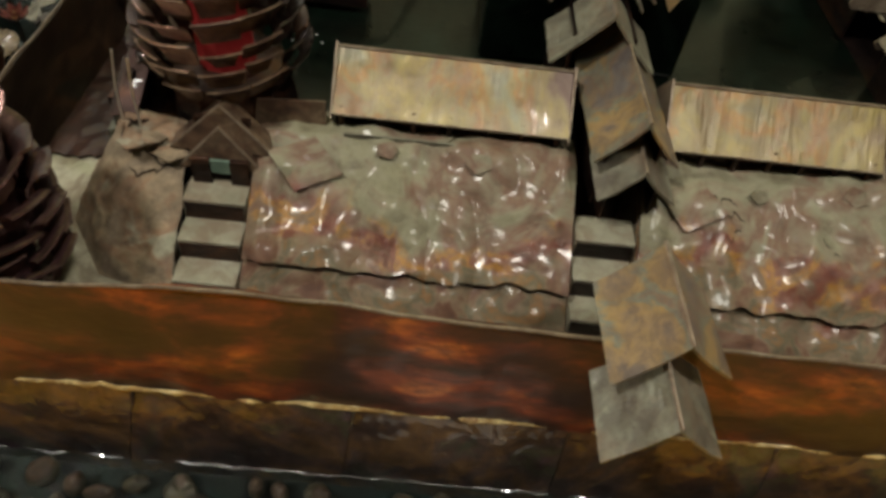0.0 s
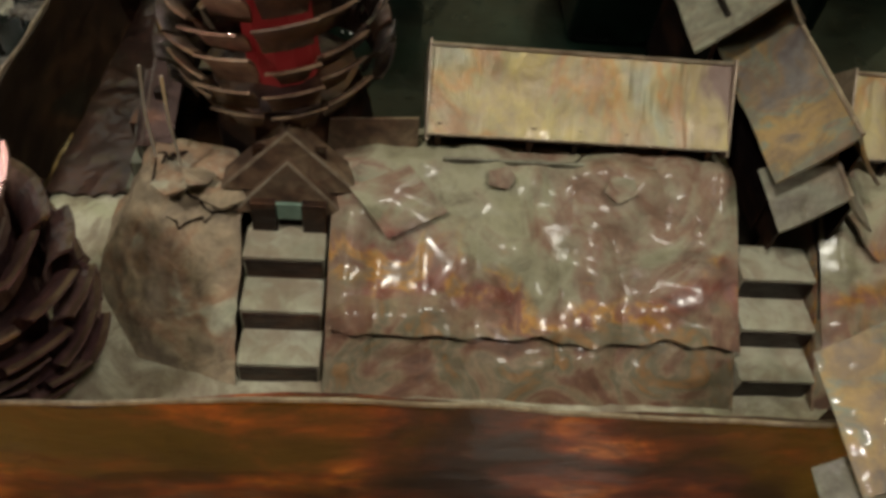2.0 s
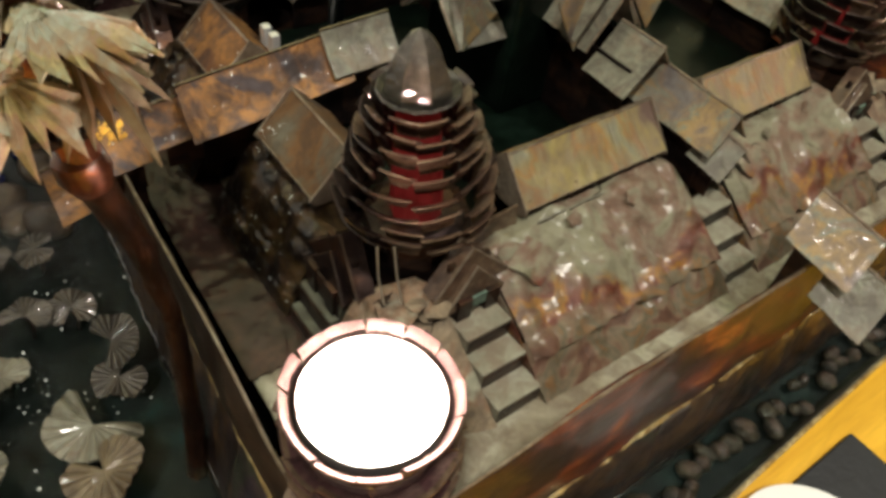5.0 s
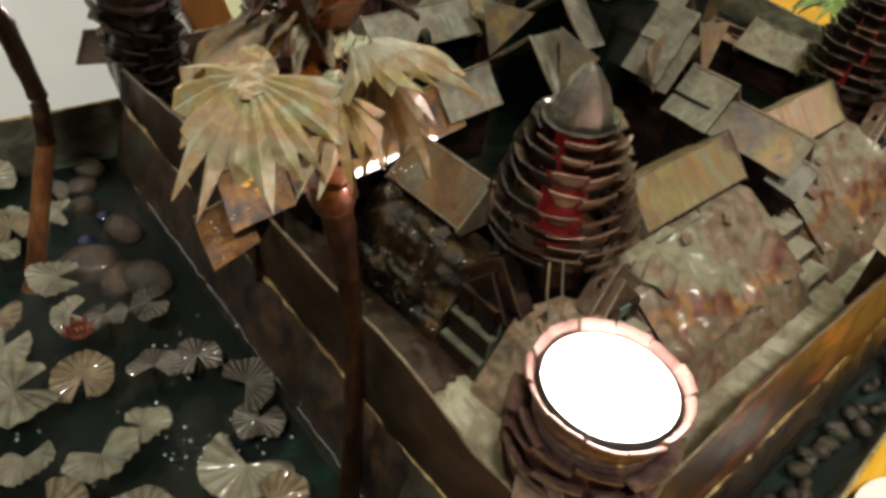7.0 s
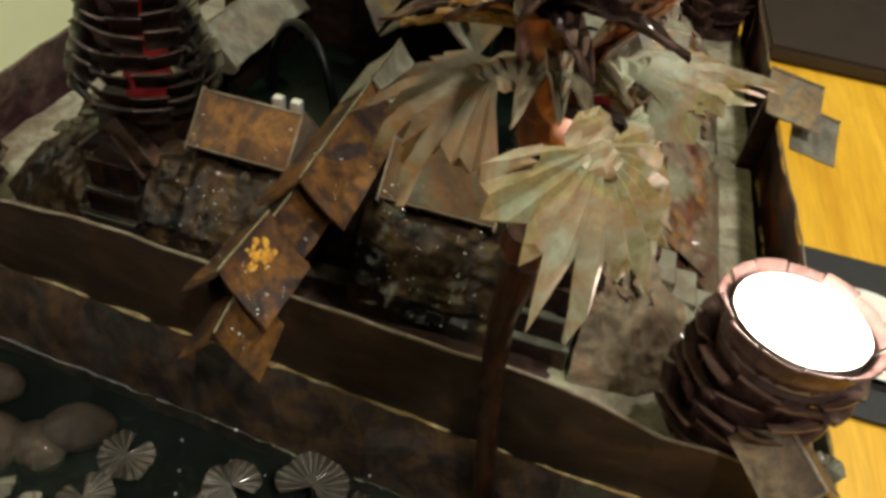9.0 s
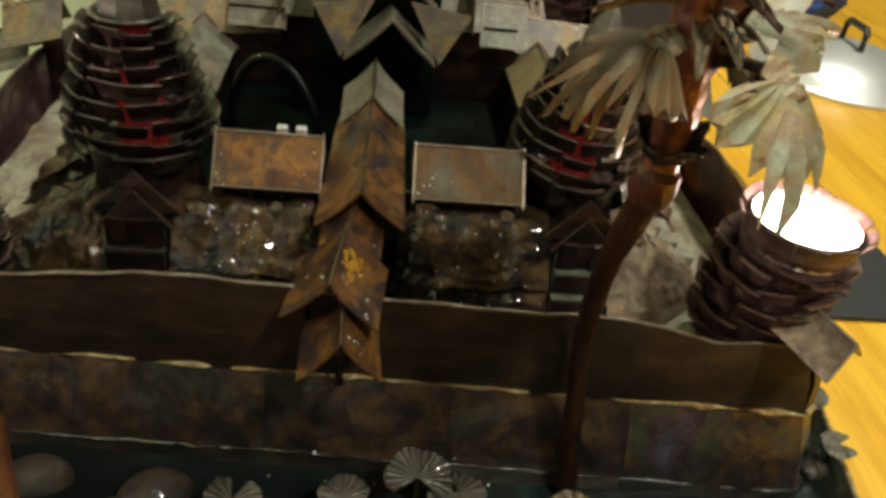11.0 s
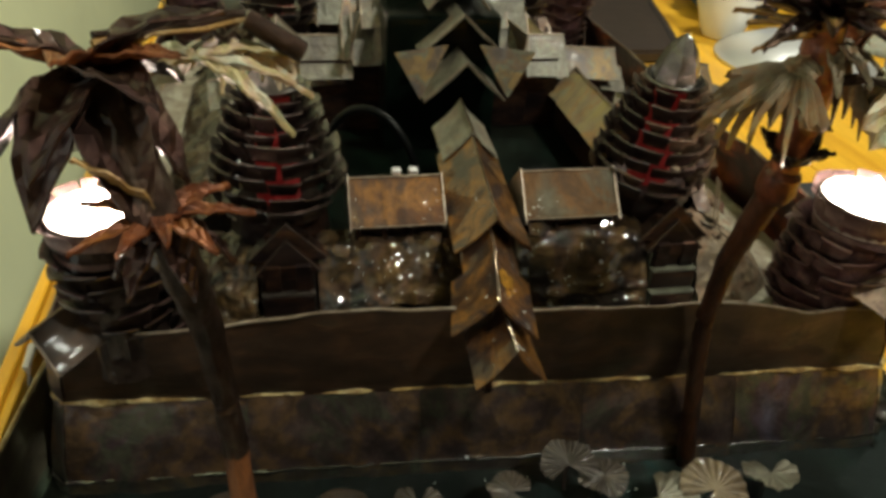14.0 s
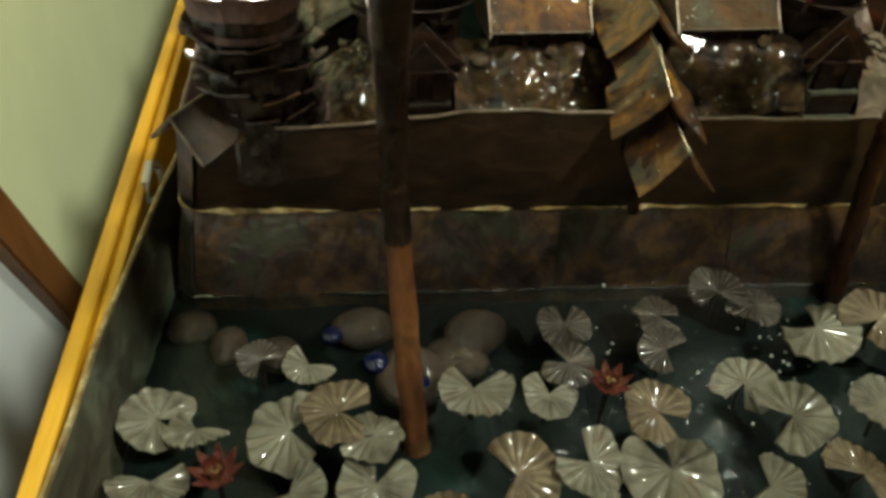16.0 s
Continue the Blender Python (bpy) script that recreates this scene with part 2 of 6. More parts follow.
CORNER = patina("stained_dusty_copper", [(0.28, (0.085, 0.06, 0.04)), (0.40, (0.22, 0.165, 0.105)), (0.47, (0.36, 0.27, 0.17)), (0.53, (0.30, 0.17, 0.095)), (0.59, (0.40, 0.37, 0.265)), (0.72, (0.36, 0.39, 0.275))], 0.0, (0.5, 0.75), 42, (1, 1, 1), 0.9, grime=(0.07, 0.045, 0.03), grime_amount=0.6)
CUP = patina("cup_copper", [(0.3, (0.15, 0.085, 0.08)), (0.5, (0.27, 0.175, 0.16)), (0.7, (0.33, 0.24, 0.22))], 0.5, (0.35, 0.6), 60, (1, 1, 1), 0.3)
RIM = patina("tray_copper", [(0.3, (0.05, 0.035, 0.025)), (0.46, (0.17, 0.155, 0.105)), (0.58, (0.26, 0.285, 0.205)), (0.74, (0.15, 0.085, 0.05))], 0.3, (0.3, 0.6), 28, (0.6, 0.6, 1), 0.5)
TRUNK = patina("palm_trunk_copper", [(0.3, (0.022, 0.012, 0.009)), (0.46, (0.085, 0.038, 0.022)), (0.56, (0.16, 0.060, 0.026)), (0.64, (0.09, 0.04, 0.024)), (0.78, (0.05, 0.035, 0.028))], 0.6, (0.3, 0.5), 60, (1, 1, 0.45), 0.5, coat=0.3, glint=0.4, spec=0.15, tone=0.45)
ORANGE_TRUNK = patina("orange_trunk_copper", [(0.3, (0.10, 0.035, 0.016)), (0.5, (0.30, 0.115, 0.040)), (0.65, (0.42, 0.18, 0.065)), (0.78, (0.16, 0.07, 0.04))], 0.4, (0.3, 0.5), 60, (1, 1, 0.5), 0.5, coat=0.2)
TRUNK_DARK = patina("dark_palm_trunk_copper", [(0.3, (0.016, 0.010, 0.008)), (0.55, (0.055, 0.032, 0.023)), (0.75, (0.10, 0.08, 0.062))], 0.85, (0.3, 0.5), 80, (1, 1, 0.5), 0.6, coat=0.3, glint=0.4, spec=0.15, tone=0.9)
COPPER_RED = patina("bright_copper", [(0.3, (0.05, 0.015, 0.010)), (0.5, (0.36, 0.10, 0.035)), (0.62, (0.66, 0.22, 0.07)), (0.75, (0.12, 0.04, 0.025))], 0.5, (0.22, 0.42), 60, (1, 1, 1), 0.3, coat=0.5, glint=0.5, tone=0.6)
LEAF = patina("pale_leaf_metal", [(0.28, (0.26, 0.22, 0.12)), (0.36, (0.44, 0.46, 0.28)), (0.43, (0.62, 0.65, 0.52)), (0.48, (0.65, 0.58, 0.40)), (0.52, (0.61, 0.42, 0.27)), (0.55, (0.66, 0.56, 0.26)), (0.59, (0.46, 0.40, 0.20)), (0.65, (0.52, 0.57, 0.40)), (0.76, (0.30, 0.35, 0.23))], 0.15, (0.35, 0.6), 62, (1, 1, 1), 0.35, grime=(0.22, 0.12, 0.06), grime_amount=0.45, tone=0.62)
LEAF_TAN = patina("tan_leaf_metal", [(0.28, (0.12, 0.085, 0.05)), (0.42, (0.26, 0.21, 0.13)), (0.50, (0.36, 0.32, 0.21)), (0.56, (0.40, 0.23, 0.11)), (0.64, (0.32, 0.29, 0.20)), (0.76, (0.18, 0.13, 0.09))], 0.2, (0.35, 0.6), 52, (1, 1, 1), 0.35, grime=(0.12, 0.07, 0.04), grime_amount=0.45, coat=0.2, glint=0.3, glint_scale=200, tone=0.66)
LEAF_YELLOW = patina("yellow_brown_leaf_metal", [(0.3, (0.20, 0.09, 0.03)), (0.5, (0.45, 0.27, 0.08)), (0.7, (0.50, 0.42, 0.24))], 0.3, (0.25, 0.5), 70, (1, 1, 1), 0.25)
ROOF_GATE = patina("mottled_gate_copper", [(0.28, (0.07, 0.055, 0.05)), (0.38, (0.22, 0.17, 0.13)), (0.45, (0.42, 0.28, 0.13)), (0.50, (0.46, 0.30, 0.11)), (0.55, (0.26, 0.28, 0.21)), (0.60, (0.33, 0.22, 0.13)), (0.67, (0.22, 0.20, 0.19)), (0.76, (0.12, 0.085, 0.085))], 0.2, (0.38, 0.6), 48, (1, 1, 1), 0.3, grime=(0.07, 0.05, 0.04), grime_amount=0.55, coat=0.12, glint=0.3, glint_scale=220, tone=0.52)
LEAF_DARK = patina("dark_leaf_metal", [(0.3, (0.018, 0.010, 0.009)), (0.5, (0.05, 0.025, 0.020)), (0.65, (0.10, 0.065, 0.045)), (0.78, (0.20, 0.08, 0.03))], 0.85, (0.3, 0.5), 70, (1, 1, 1), 0.3, coat=0.3, glint=0.4, spec=0.15, tone=1.0)
LEAF_ORANGE = patina("orange_leaf_metal", [(0.3, (0.08, 0.022, 0.012)), (0.5, (0.28, 0.085, 0.026)), (0.66, (0.50, 0.20, 0.05)), (0.76, (0.20, 0.06, 0.03))], 0.45, (0.3, 0.5), 80, (1, 1, 1), 0.25)
LILY = patina("lily_pad_metal", [(0.28, (0.06, 0.055, 0.038)), (0.40, (0.17, 0.16, 0.11)), (0.50, (0.33, 0.32, 0.235)), (0.60, (0.38, 0.37, 0.28)), (0.72, (0.26, 0.17, 0.11))], 0.2, (0.3, 0.6), 70, (0.012, 0.012, 0.012), 0.5, grime=(0.11, 0.085, 0.055), grime_amount=0.55, coat=0.5, glint=0.5, tone=0.48)
LILY_DARK = patina("tarnished_lily_metal", [(0.28, (0.03, 0.022, 0.017)), (0.5, (0.085, 0.07, 0.052)), (0.7, (0.12, 0.085, 0.065))], 0.3, (0.25, 0.5), 60, (0.012, 0.012, 0.012), 0.4, coat=0.8, glint=0.8)
PETAL = patina("red_petal_metal", [(0.3, (0.18, 0.03, 0.025)), (0.5, (0.45, 0.10, 0.07)), (0.72, (0.55, 0.32, 0.20))], 0.3, (0.3, 0.5), 140, (1, 1, 1), 0.3, tone=0.36)
STONE = patina("river_pebble", [(0.28, (0.040, 0.026, 0.017)), (0.5, (0.13, 0.078, 0.040)), (0.68, (0.19, 0.125, 0.065)), (0.8, (0.11, 0.06, 0.035))], 0.0, (0.35, 0.55), 80, (1, 1, 1), 1.0, coat=0.35, glint=0.3, tone=0.34, glint_scale=260)
BED = patina("pond_bed_copper", [(0.3, (0.002, 0.0025, 0.002)), (0.52, (0.004, 0.006, 0.005)), (0.64, (0.006, 0.015, 0.013)), (0.74, (0.008, 0.055, 0.06))], 0.1, (0.4, 0.6), 26, (1, 1, 1), 0.5, spec=0.15)
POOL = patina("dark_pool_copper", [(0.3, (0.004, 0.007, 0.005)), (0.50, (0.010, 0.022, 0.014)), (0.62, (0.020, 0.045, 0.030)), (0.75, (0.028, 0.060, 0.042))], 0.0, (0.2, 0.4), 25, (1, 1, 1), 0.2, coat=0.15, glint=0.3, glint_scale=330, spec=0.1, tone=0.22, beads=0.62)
STEP = patina("step_metal", [(0.3, (0.19, 0.175, 0.12)), (0.5, (0.32, 0.305, 0.22)), (0.7, (0.36, 0.35, 0.27))], 0.0, (0.45, 0.7), 60, (1, 1, 1), 0.5, grime=(0.14, 0.09, 0.06), grime_amount=0.6)
STEP_MOSSY = patina("mossy_step_metal", [(0.3, (0.05, 0.05, 0.033)), (0.5, (0.12, 0.125, 0.085)), (0.7, (0.17, 0.18, 0.13))], 0.0, (0.4, 0.6), 60, (1, 1, 1), 0.5, grime=(0.03, 0.022, 0.016), grime_amount=0.6, coat=0.3, glint=0.5, tone=0.7)
STEP_WET = patina("wet_step_metal", [(0.3, (0.015, 0.012, 0.011)), (0.5, (0.04, 0.034, 0.030)), (0.7, (0.07, 0.06, 0.05))], 0.7, (0.25, 0.45), 60, (1, 1, 1), 0.5, coat=0.9, glint=0.32, spec=0.15, tone=1.5, glint_scale=300, film=1.6, beads=0.58)
GOLD = patina("gold_leaf_stain", [(0.3, (0.30, 0.14, 0.02)), (0.5, (0.70, 0.38, 0.05)), (0.7, (0.80, 0.50, 0.08))], 0.7, (0.25, 0.4), 90, (1, 1, 1), 0.4, tone=1.0)
HOSE = plain("black_hose_rubber", (0.0012, 0.0016, 0.0016), 0.35)
HOSE.node_tree.nodes["Principled BSDF"].inputs["Specular IOR Level"].default_value = 0.12
LEATHER = plain("dark_brown_leather", (0.030, 0.018, 0.014), 0.5, 0, 0.2, 40, 0.3)
VERDIGRIS = patina("verdigris_plate", [(0.3, (0.10, 0.16, 0.12)), (0.5, (0.18, 0.27, 0.21)), (0.7, (0.22, 0.30, 0.24))], 0.1, (0.4, 0.6), 60)
GREEN_LEAF = patina("green_leaf_metal", [(0.3, (0.08, 0.13, 0.03)), (0.5, (0.20, 0.30, 0.08)), (0.7, (0.36, 0.44, 0.18))], 0.2, (0.35, 0.6), 60, tone=1.0)
WIRE = plain("wire_metal", (0.70, 0.63, 0.52), 0.35, 0.8)
LILY_BROWN = patina("brown_lily_metal", [(0.28, (0.10, 0.06, 0.03)), (0.45, (0.24, 0.17, 0.085)), (0.6, (0.34, 0.26, 0.15)), (0.72, (0.20, 0.11, 0.06))], 0.25, (0.3, 0.6), 70, (0.012, 0.012, 0.012), 0.5, coat=0.5, glint=0.5, tone=0.5)
RED_GLOW = plain("red_lamp_glass", (0.12, 0.012, 0.012), 0.3, 0, 0.1, 80, 0.1, (1.0, 0.05, 0.045), 0.034)
WAX = plain("glowing_wax", (0.9, 0.86, 0.8), 0.35, 0, 0.03, 60, 0.05, (1.0, 0.84, 0.74), 20.0)
FLAME = plain("flame", (1, 0.8, 0.5), 0.5, 0, 0.02, 60, 0, (1.0, 0.70, 0.60), 900.0)
TIN = plain("tealight_tin", (0.55, 0.53, 0.50), 0.3, 0.9)
PINE = patina("varnished_pine", [(0.3, (0.62, 0.30, 0.018)), (0.5, (0.78, 0.43, 0.03)), (0.7, (0.85, 0.50, 0.05))], 0.0, (0.25, 0.45), 14, (0.25, 3, 3), 0.1, grime=(0.45, 0.20, 0.02), grime_amount=0.3, fine=150, tone=1.0)
PINE_DARK = patina("brown_wood", [(0.3, (0.20, 0.08, 0.025)), (0.5, (0.30, 0.12, 0.035)), (0.7, (0.36, 0.16, 0.05))], 0.0, (0.3, 0.5), 18, (3, 3, 0.3), 0.1, grime_amount=0.25, fine=150)
PLASTER = plain("cream_plaster", (0.85, 0.90, 0.57), 0.8, 0, 0.06, 6, 0.15)
FAR_WALL = plain("dim_beige_wall", (0.27, 0.25, 0.20), 0.85, 0, 0.1, 6, 0.1)
# White base colour: court foam, and glints painted on water and copper.
FOAM_GLINT = plain("white_foam_glint", (0.62, 0.66, 0.64), 0.05, 0, 0.05, 60, 0.0)
GEM = plain("cobalt_glass", (0.003, 0.006, 0.03), 0.08, 0, 0.1, 60, 0.05)
PANEL = plain("pale_grey_panel", (0.84, 0.89, 0.93), 0.7, 0, 0.05, 8, 0.05)
CEIL = plain("dim_grey_ceiling", (0.28, 0.27, 0.24), 0.9, 0, 0.03, 4, 0.05)
CARPET = plain("dark_floor", (0.06, 0.05, 0.045), 0.8, 0, 0.2, 30, 0.2)
BLACK_MAT = plain("black_mat", (0.018, 0.018, 0.02), 0.6, 0, 0.15, 200, 0.2)
CHINA = plain("white_china", (0.8, 0.79, 0.76), 0.15, 0, 0.02, 10, 0)
STEEL = plain("polished_steel", (0.75, 0.75, 0.76), 0.38, 0.7, 0.04, 20, 0.03)
BLACK = plain("black_plastic", (0.015, 0.015, 0.017), 0.35)
BLUE = plain("blue_cloth", (0.03, 0.07, 0.22), 0.8, 0, 0.2, 60, 0.4)
WHITE_CABLE = plain("white_cable_plastic", (0.7, 0.68, 0.6), 0.4)


def water_material():
    m, nodes, links, b = material("water")
    b.inputs["Base Color"].default_value = (0.55, 0.75, 0.70, 1)
    b.inputs["Transmission Weight"].default_value = 1.0
    b.inputs["Roughness"].default_value, b.inputs["IOR"].default_value = 0.02, 1.24
    vec = coords(nodes, links, jitter=False)
    n = noise_tex(nodes, links, vec, 260, 1.5, 0.4)
    bp = nodes.new("ShaderNodeBump")
    bp.inputs["Strength"].default_value, bp.inputs["Distance"].default_value = 0.4, 0.002
    links.new(n, bp.inputs["Height"])
    links.new(bp.outputs[0], b.inputs["Normal"])
    return m


MENISCUS = patina("wet_shore_copper", [(0.3, (0.004, 0.004, 0.004)), (0.6, (0.012, 0.012, 0.010)), (0.75, (0.02, 0.05, 0.05))], 0.0, (0.1, 0.2), 60, (1, 1, 1), 0.2, coat=1.0, glint=0.2, glint_scale=120, film=1.8)

WATER = water_material()


def stained_sheet(name):
    """Dusty crumpled sheet with pink bruises and one glossy red and orange band across its middle."""
    m, nodes, links, b = material(name)
    vec = coords(nodes, links)
    tc, sep = nodes.new("ShaderNodeTexCoord"), nodes.new("ShaderNodeSeparateXYZ")
    links.new(tc.outputs["Object"], sep.inputs[0])
    big = noise_tex(nodes, links, vec, 34, 6, 0.8)
    dusty = ramp(nodes, links, big, [(0.28, (0.17, 0.15, 0.11)), (0.38, (0.36, 0.34, 0.25)), (0.45, (0.44, 0.42, 0.33)), (0.51, (0.38, 0.29, 0.235)), (0.56, (0.30, 0.165, 0.125)), (0.61, (0.42, 0.37, 0.30)), (0.68, (0.30, 0.34, 0.26)), (0.76, (0.20, 0.17, 0.15))])
    hot_n = noise_tex(nodes, links, vec, 75, 6, 1.0)
    hot = ramp(nodes, links, hot_n, [(0.30, (0.10, 0.03, 0.02)), (0.43, (0.26, 0.07, 0.045)), (0.50, (0.36, 0.16, 0.11)), (0.55, (0.60, 0.29, 0.045)), (0.62, (0.30, 0.20, 0.15)), (0.72, (0.20, 0.08, 0.05))])
    wob = noise_tex(nodes, links, coords(nodes, links, (0.7, 1, 1)), 48, 5, 0.6)
    off = nodes.new("ShaderNodeMath")
    off.operation = "MULTIPLY_ADD"
    off.inputs[1].default_value = 0.050
    links.new(wob, off.inputs[0])
    links.new(sep.outputs["Y"], off.inputs[2])
    rng = nodes.new("ShaderNodeMapRange")
    rng.inputs["From Min"].default_value, rng.inputs["From Max"].default_value = -0.118, -0.090
    links.new(off.outputs[0], rng.inputs["Value"])
    band = ramp(nodes, links, rng.outputs[0], [(0.16, (0, 0, 0)), (0.34, (1, 1, 1)), (0.50, (1, 1, 1)), (0.72, (0, 0, 0))])
    col = mix(nodes, links, band, dusty, hot)
    foot_n = noise_tex(nodes, links, vec, 58, 6, 0.9)
    foot = ramp(nodes, links, foot_n, [(0.30, (0.09, 0.05, 0.04)), (0.42, (0.24, 0.11, 0.075)), (0.49, (0.34, 0.24, 0.17)), (0.55, (0.19, 0.17, 0.12)), (0.62, (0.36, 0.18, 0.07)), (0.72, (0.17, 0.18, 0.14))])
    foot_rng = nodes.new("ShaderNodeMapRange")
    foot_rng.inputs["From Min"].default_value, foot_rng.inputs["From Max"].default_value = -0.107, -0.113
    links.new(off.outputs[0], foot_rng.inputs["Value"])
    foot_fac = ramp(nodes, links, foot_rng.outputs[0], [(0.0, (0, 0, 0)), (1.0, (1, 1, 1))])
    col = mix(nodes, links, foot_fac, col, foot)
    spots = noise_tex(nodes, links, vec, 120, 8, 0.5, 0.7)
    col = mix(nodes, links, ramp(nodes, links, spots, [(0.34, (0.6, 0.6, 0.6)), (0.50, (0, 0, 0))]), col, (0.15, 0.10, 0.07))
    small = noise_tex(nodes, links, vec, 420, 4, 0.0, 0.65)
    col = mix(nodes, links, 0.2, col, ramp(nodes, links, small, [(0.3, (0.4, 0.37, 0.33)), (0.6, (1, 1, 1))]), "MULTIPLY")
    col = mix(nodes, links, 1.0, col, (0.48, 0.470, 0.395), "MULTIPLY")
    links.new(col, b.inputs["Base Color"])
    b.inputs["Metallic"].default_value = 0.08
    rough = nodes.new("ShaderNodeMapRange")
    rough.inputs["To Min"].default_value, rough.inputs["To Max"].default_value = 0.62, 0.3
    links.new(band, rough.inputs["Value"])
    links.new(rough.outputs[0], b.inputs["Roughness"])
    coat = nodes.new("ShaderNodeMapRange")
    coat.inputs["To Min"].default_value, coat.inputs["To Max"].default_value = 0.2, 0.5
    links.new(band, coat.inputs["Value"])
    links.new(coat.outputs[0], b.inputs["Coat Weight"])
    b.inputs["Coat Roughness"].default_value = 0.19
    bm1, bm2 = nodes.new("ShaderNodeBump"), nodes.new("ShaderNodeBump")
    bm1.inputs["Strength"].default_value, bm1.inputs["Distance"].default_value = 0.55, 0.003
    bm2.inputs["Strength"].default_value, bm2.inputs["Distance"].default_value = 0.35, 0.0006
    links.new(spots, bm1.inputs["Height"])
    links.new(small, bm2.inputs["Height"])
    links.new(bm1.outputs[0], bm2.inputs["Normal"])
    links.new(bm2.outputs[0], b.inputs["Normal"])
    return m


CRUMPLE = stained_sheet("crumpled_copper")


# ---- mesh helpers ----
def mesh_of(name, bm, mat, smooth=False):
    bmesh.ops.recalc_face_normals(bm, faces=bm.faces)
    me = bpy.data.meshes.new(name)
    bm.to_mesh(me)
    bm.free()
    me.materials.append(mat)
    if smooth:
        me.polygons.foreach_set("use_smooth", [True] * len(me.polygons))
        me.set_sharp_from_angle(angle=radians(38))
    return me


def part(name, bm, mat, parent=None, label="", smooth=False, m=None):
    ob = new(name, mesh_of(name, bm, mat, smooth))
    if m is not None:
        ob.matrix_basis = m
    if parent:
        ob.parent = parent
    return tagged(ob, label)


def thing(name, label, category, m=None, group="", kind=""):
    ob = new(name)
    ob.empty_display_size = 0.01
    if m is not None:
        ob.matrix_basis = m
    return tagged(ob, label, category, group, kind)


def shared(name, me, parent, m):
    ob = new(name, me)
    ob.parent = parent
    ob.matrix_basis = m
    return ob


def box(x0, x1, y0, y1, z0, z1, bevel=0.0, bm=None):
    bm = bm or bmesh.new()
    made = bmesh.ops.create_cube(bm, size=1, matrix=Matrix.LocRotScale(((x0 + x1) / 2, (y0 + y1) / 2, (z0 + z1) / 2), None, (abs(x1 - x0), abs(y1 - y0), abs(z1 - z0))))
    if bevel:
        edges = list({e for v in made["verts"] for e in v.link_edges})
        bmesh.ops.bevel(bm, geom=edges, offset=bevel, segments=2, affect="EDGES", profile=0.6)
    return bm


def grid(fn, nu, nv, th=0.0006):
    """A sheet through fn(u, v), u and v from 0 to 1, th thick."""
    bm = bmesh.new()
    vs = [[bm.verts.new(fn(i / nu, j / nv)) for j in range(nv + 1)] for i in range(nu + 1)]
    for i in range(nu):
        for j in range(nv):
            bm.faces.new((vs[i][j], vs[i + 1][j], vs[i + 1][j + 1], vs[i][j + 1]))
    if th:
        bmesh.ops.recalc_face_normals(bm, faces=bm.faces)
        bmesh.ops.solidify(bm, geom=bm.faces[:], thickness=th)
    return bm


def poly(points, th=0.0006, bm=None):
    """A flat plate through points, th thick."""
    bm = bm or bmesh.new()
    pts = [Vector(p) for p in points]
    n = (pts[1] - pts[0]).cross(pts[2] - pts[1]).normalized() * (th / 2)
    lower, upper = [bm.verts.new(p - n) for p in pts], [bm.verts.new(p + n) for p in pts]
    bm.faces.new(lower[::-1])
    bm.faces.new(upper)
    for k in range(len(pts)):
        m = (k + 1) % len(pts)
        bm.faces.new((lower[k], lower[m], upper[m], upper[k]))
    return bm


def tube(points, radii, sides=10, bm=None, wobble=0.0):
    """A round rod through points."""
    bm = bm or bmesh.new()
    pts = [Vector(p) for p in points]
    rings = []
    for k, p in enumerate(pts):
        d = (pts[min(k + 1, len(pts) - 1)] - pts[max(k - 1, 0)]).normalized()
        q = d.to_track_quat("Z", "Y")
        r = radii[k] if isinstance(radii, (list, tuple)) else radii
        ring = []
        for s in range(sides):
            a = 2 * math.pi * s / sides
            rr = r * (1 + wobble * noise.noise(Vector((p.x * 300, p.z * 300, s * 1.7))))
            ring.append(bm.verts.new(p + q @ Vector((rr * math.cos(a), rr * math.sin(a), 0))))
        rings.append(ring)
    for a, b in zip(rings, rings[1:]):
        for s in range(sides):
            bm.faces.new((a[s], a[(s + 1) % sides], b[(s + 1) % sides], b[s]))
    bm.faces.new(rings[0][::-1])
    bm.faces.new(rings[-1])
    return bm


def lathe(profile, sides=32, bm=None, cap=True):
    """A turned body through (r, z) pairs."""
    bm = bm or bmesh.new()
    rings = [[bm.verts.new((r * math.cos(2 * math.pi * s / sides), r * math.sin(2 * math.pi * s / sides), z)) for s in range(sides)] for r, z in profile]
    for a, b in zip(rings, rings[1:]):
        for s in range(sides):
            bm.faces.new((a[s], a[(s + 1) % sides], b[(s + 1) % sides], b[s]))
    if cap:
        bm.faces.new(rings[0][::-1])
        bm.faces.new(rings[-1])
    return bm


def fold(p, scale=60.0, seed=0.0):
    """Creased, crumpled height, about -1 to 1."""
    q = Vector((p[0] * scale + seed, p[1] * scale + seed * 1.7, p[2] * scale))
    return (1 - 2.6 * abs(noise.noise(q))) * 0.6 + 0.5 * noise.noise(q * 2.3 + Vector((9, 2, 5))) + 0.25 * (1 - 2.5 * abs(noise.noise(q * 4.1)))


# ---- levels and plan ----
WATER_Z = 0.011
FLOOR_Z = 0.055
LEDGE_Z = 0.045
HX, HY = 0.1365, 0.0860  # ridges of the outer galleries
RIDGE_Z, EAVE_Z = 0.1115, 0.0968

# ---- the room round the fountain ----
def setting(name, bm, mat, label, category, smooth=False):
    ob = part(name, bm, mat, None, label, smooth)
    return tagged(ob, label, category, kind="structure")


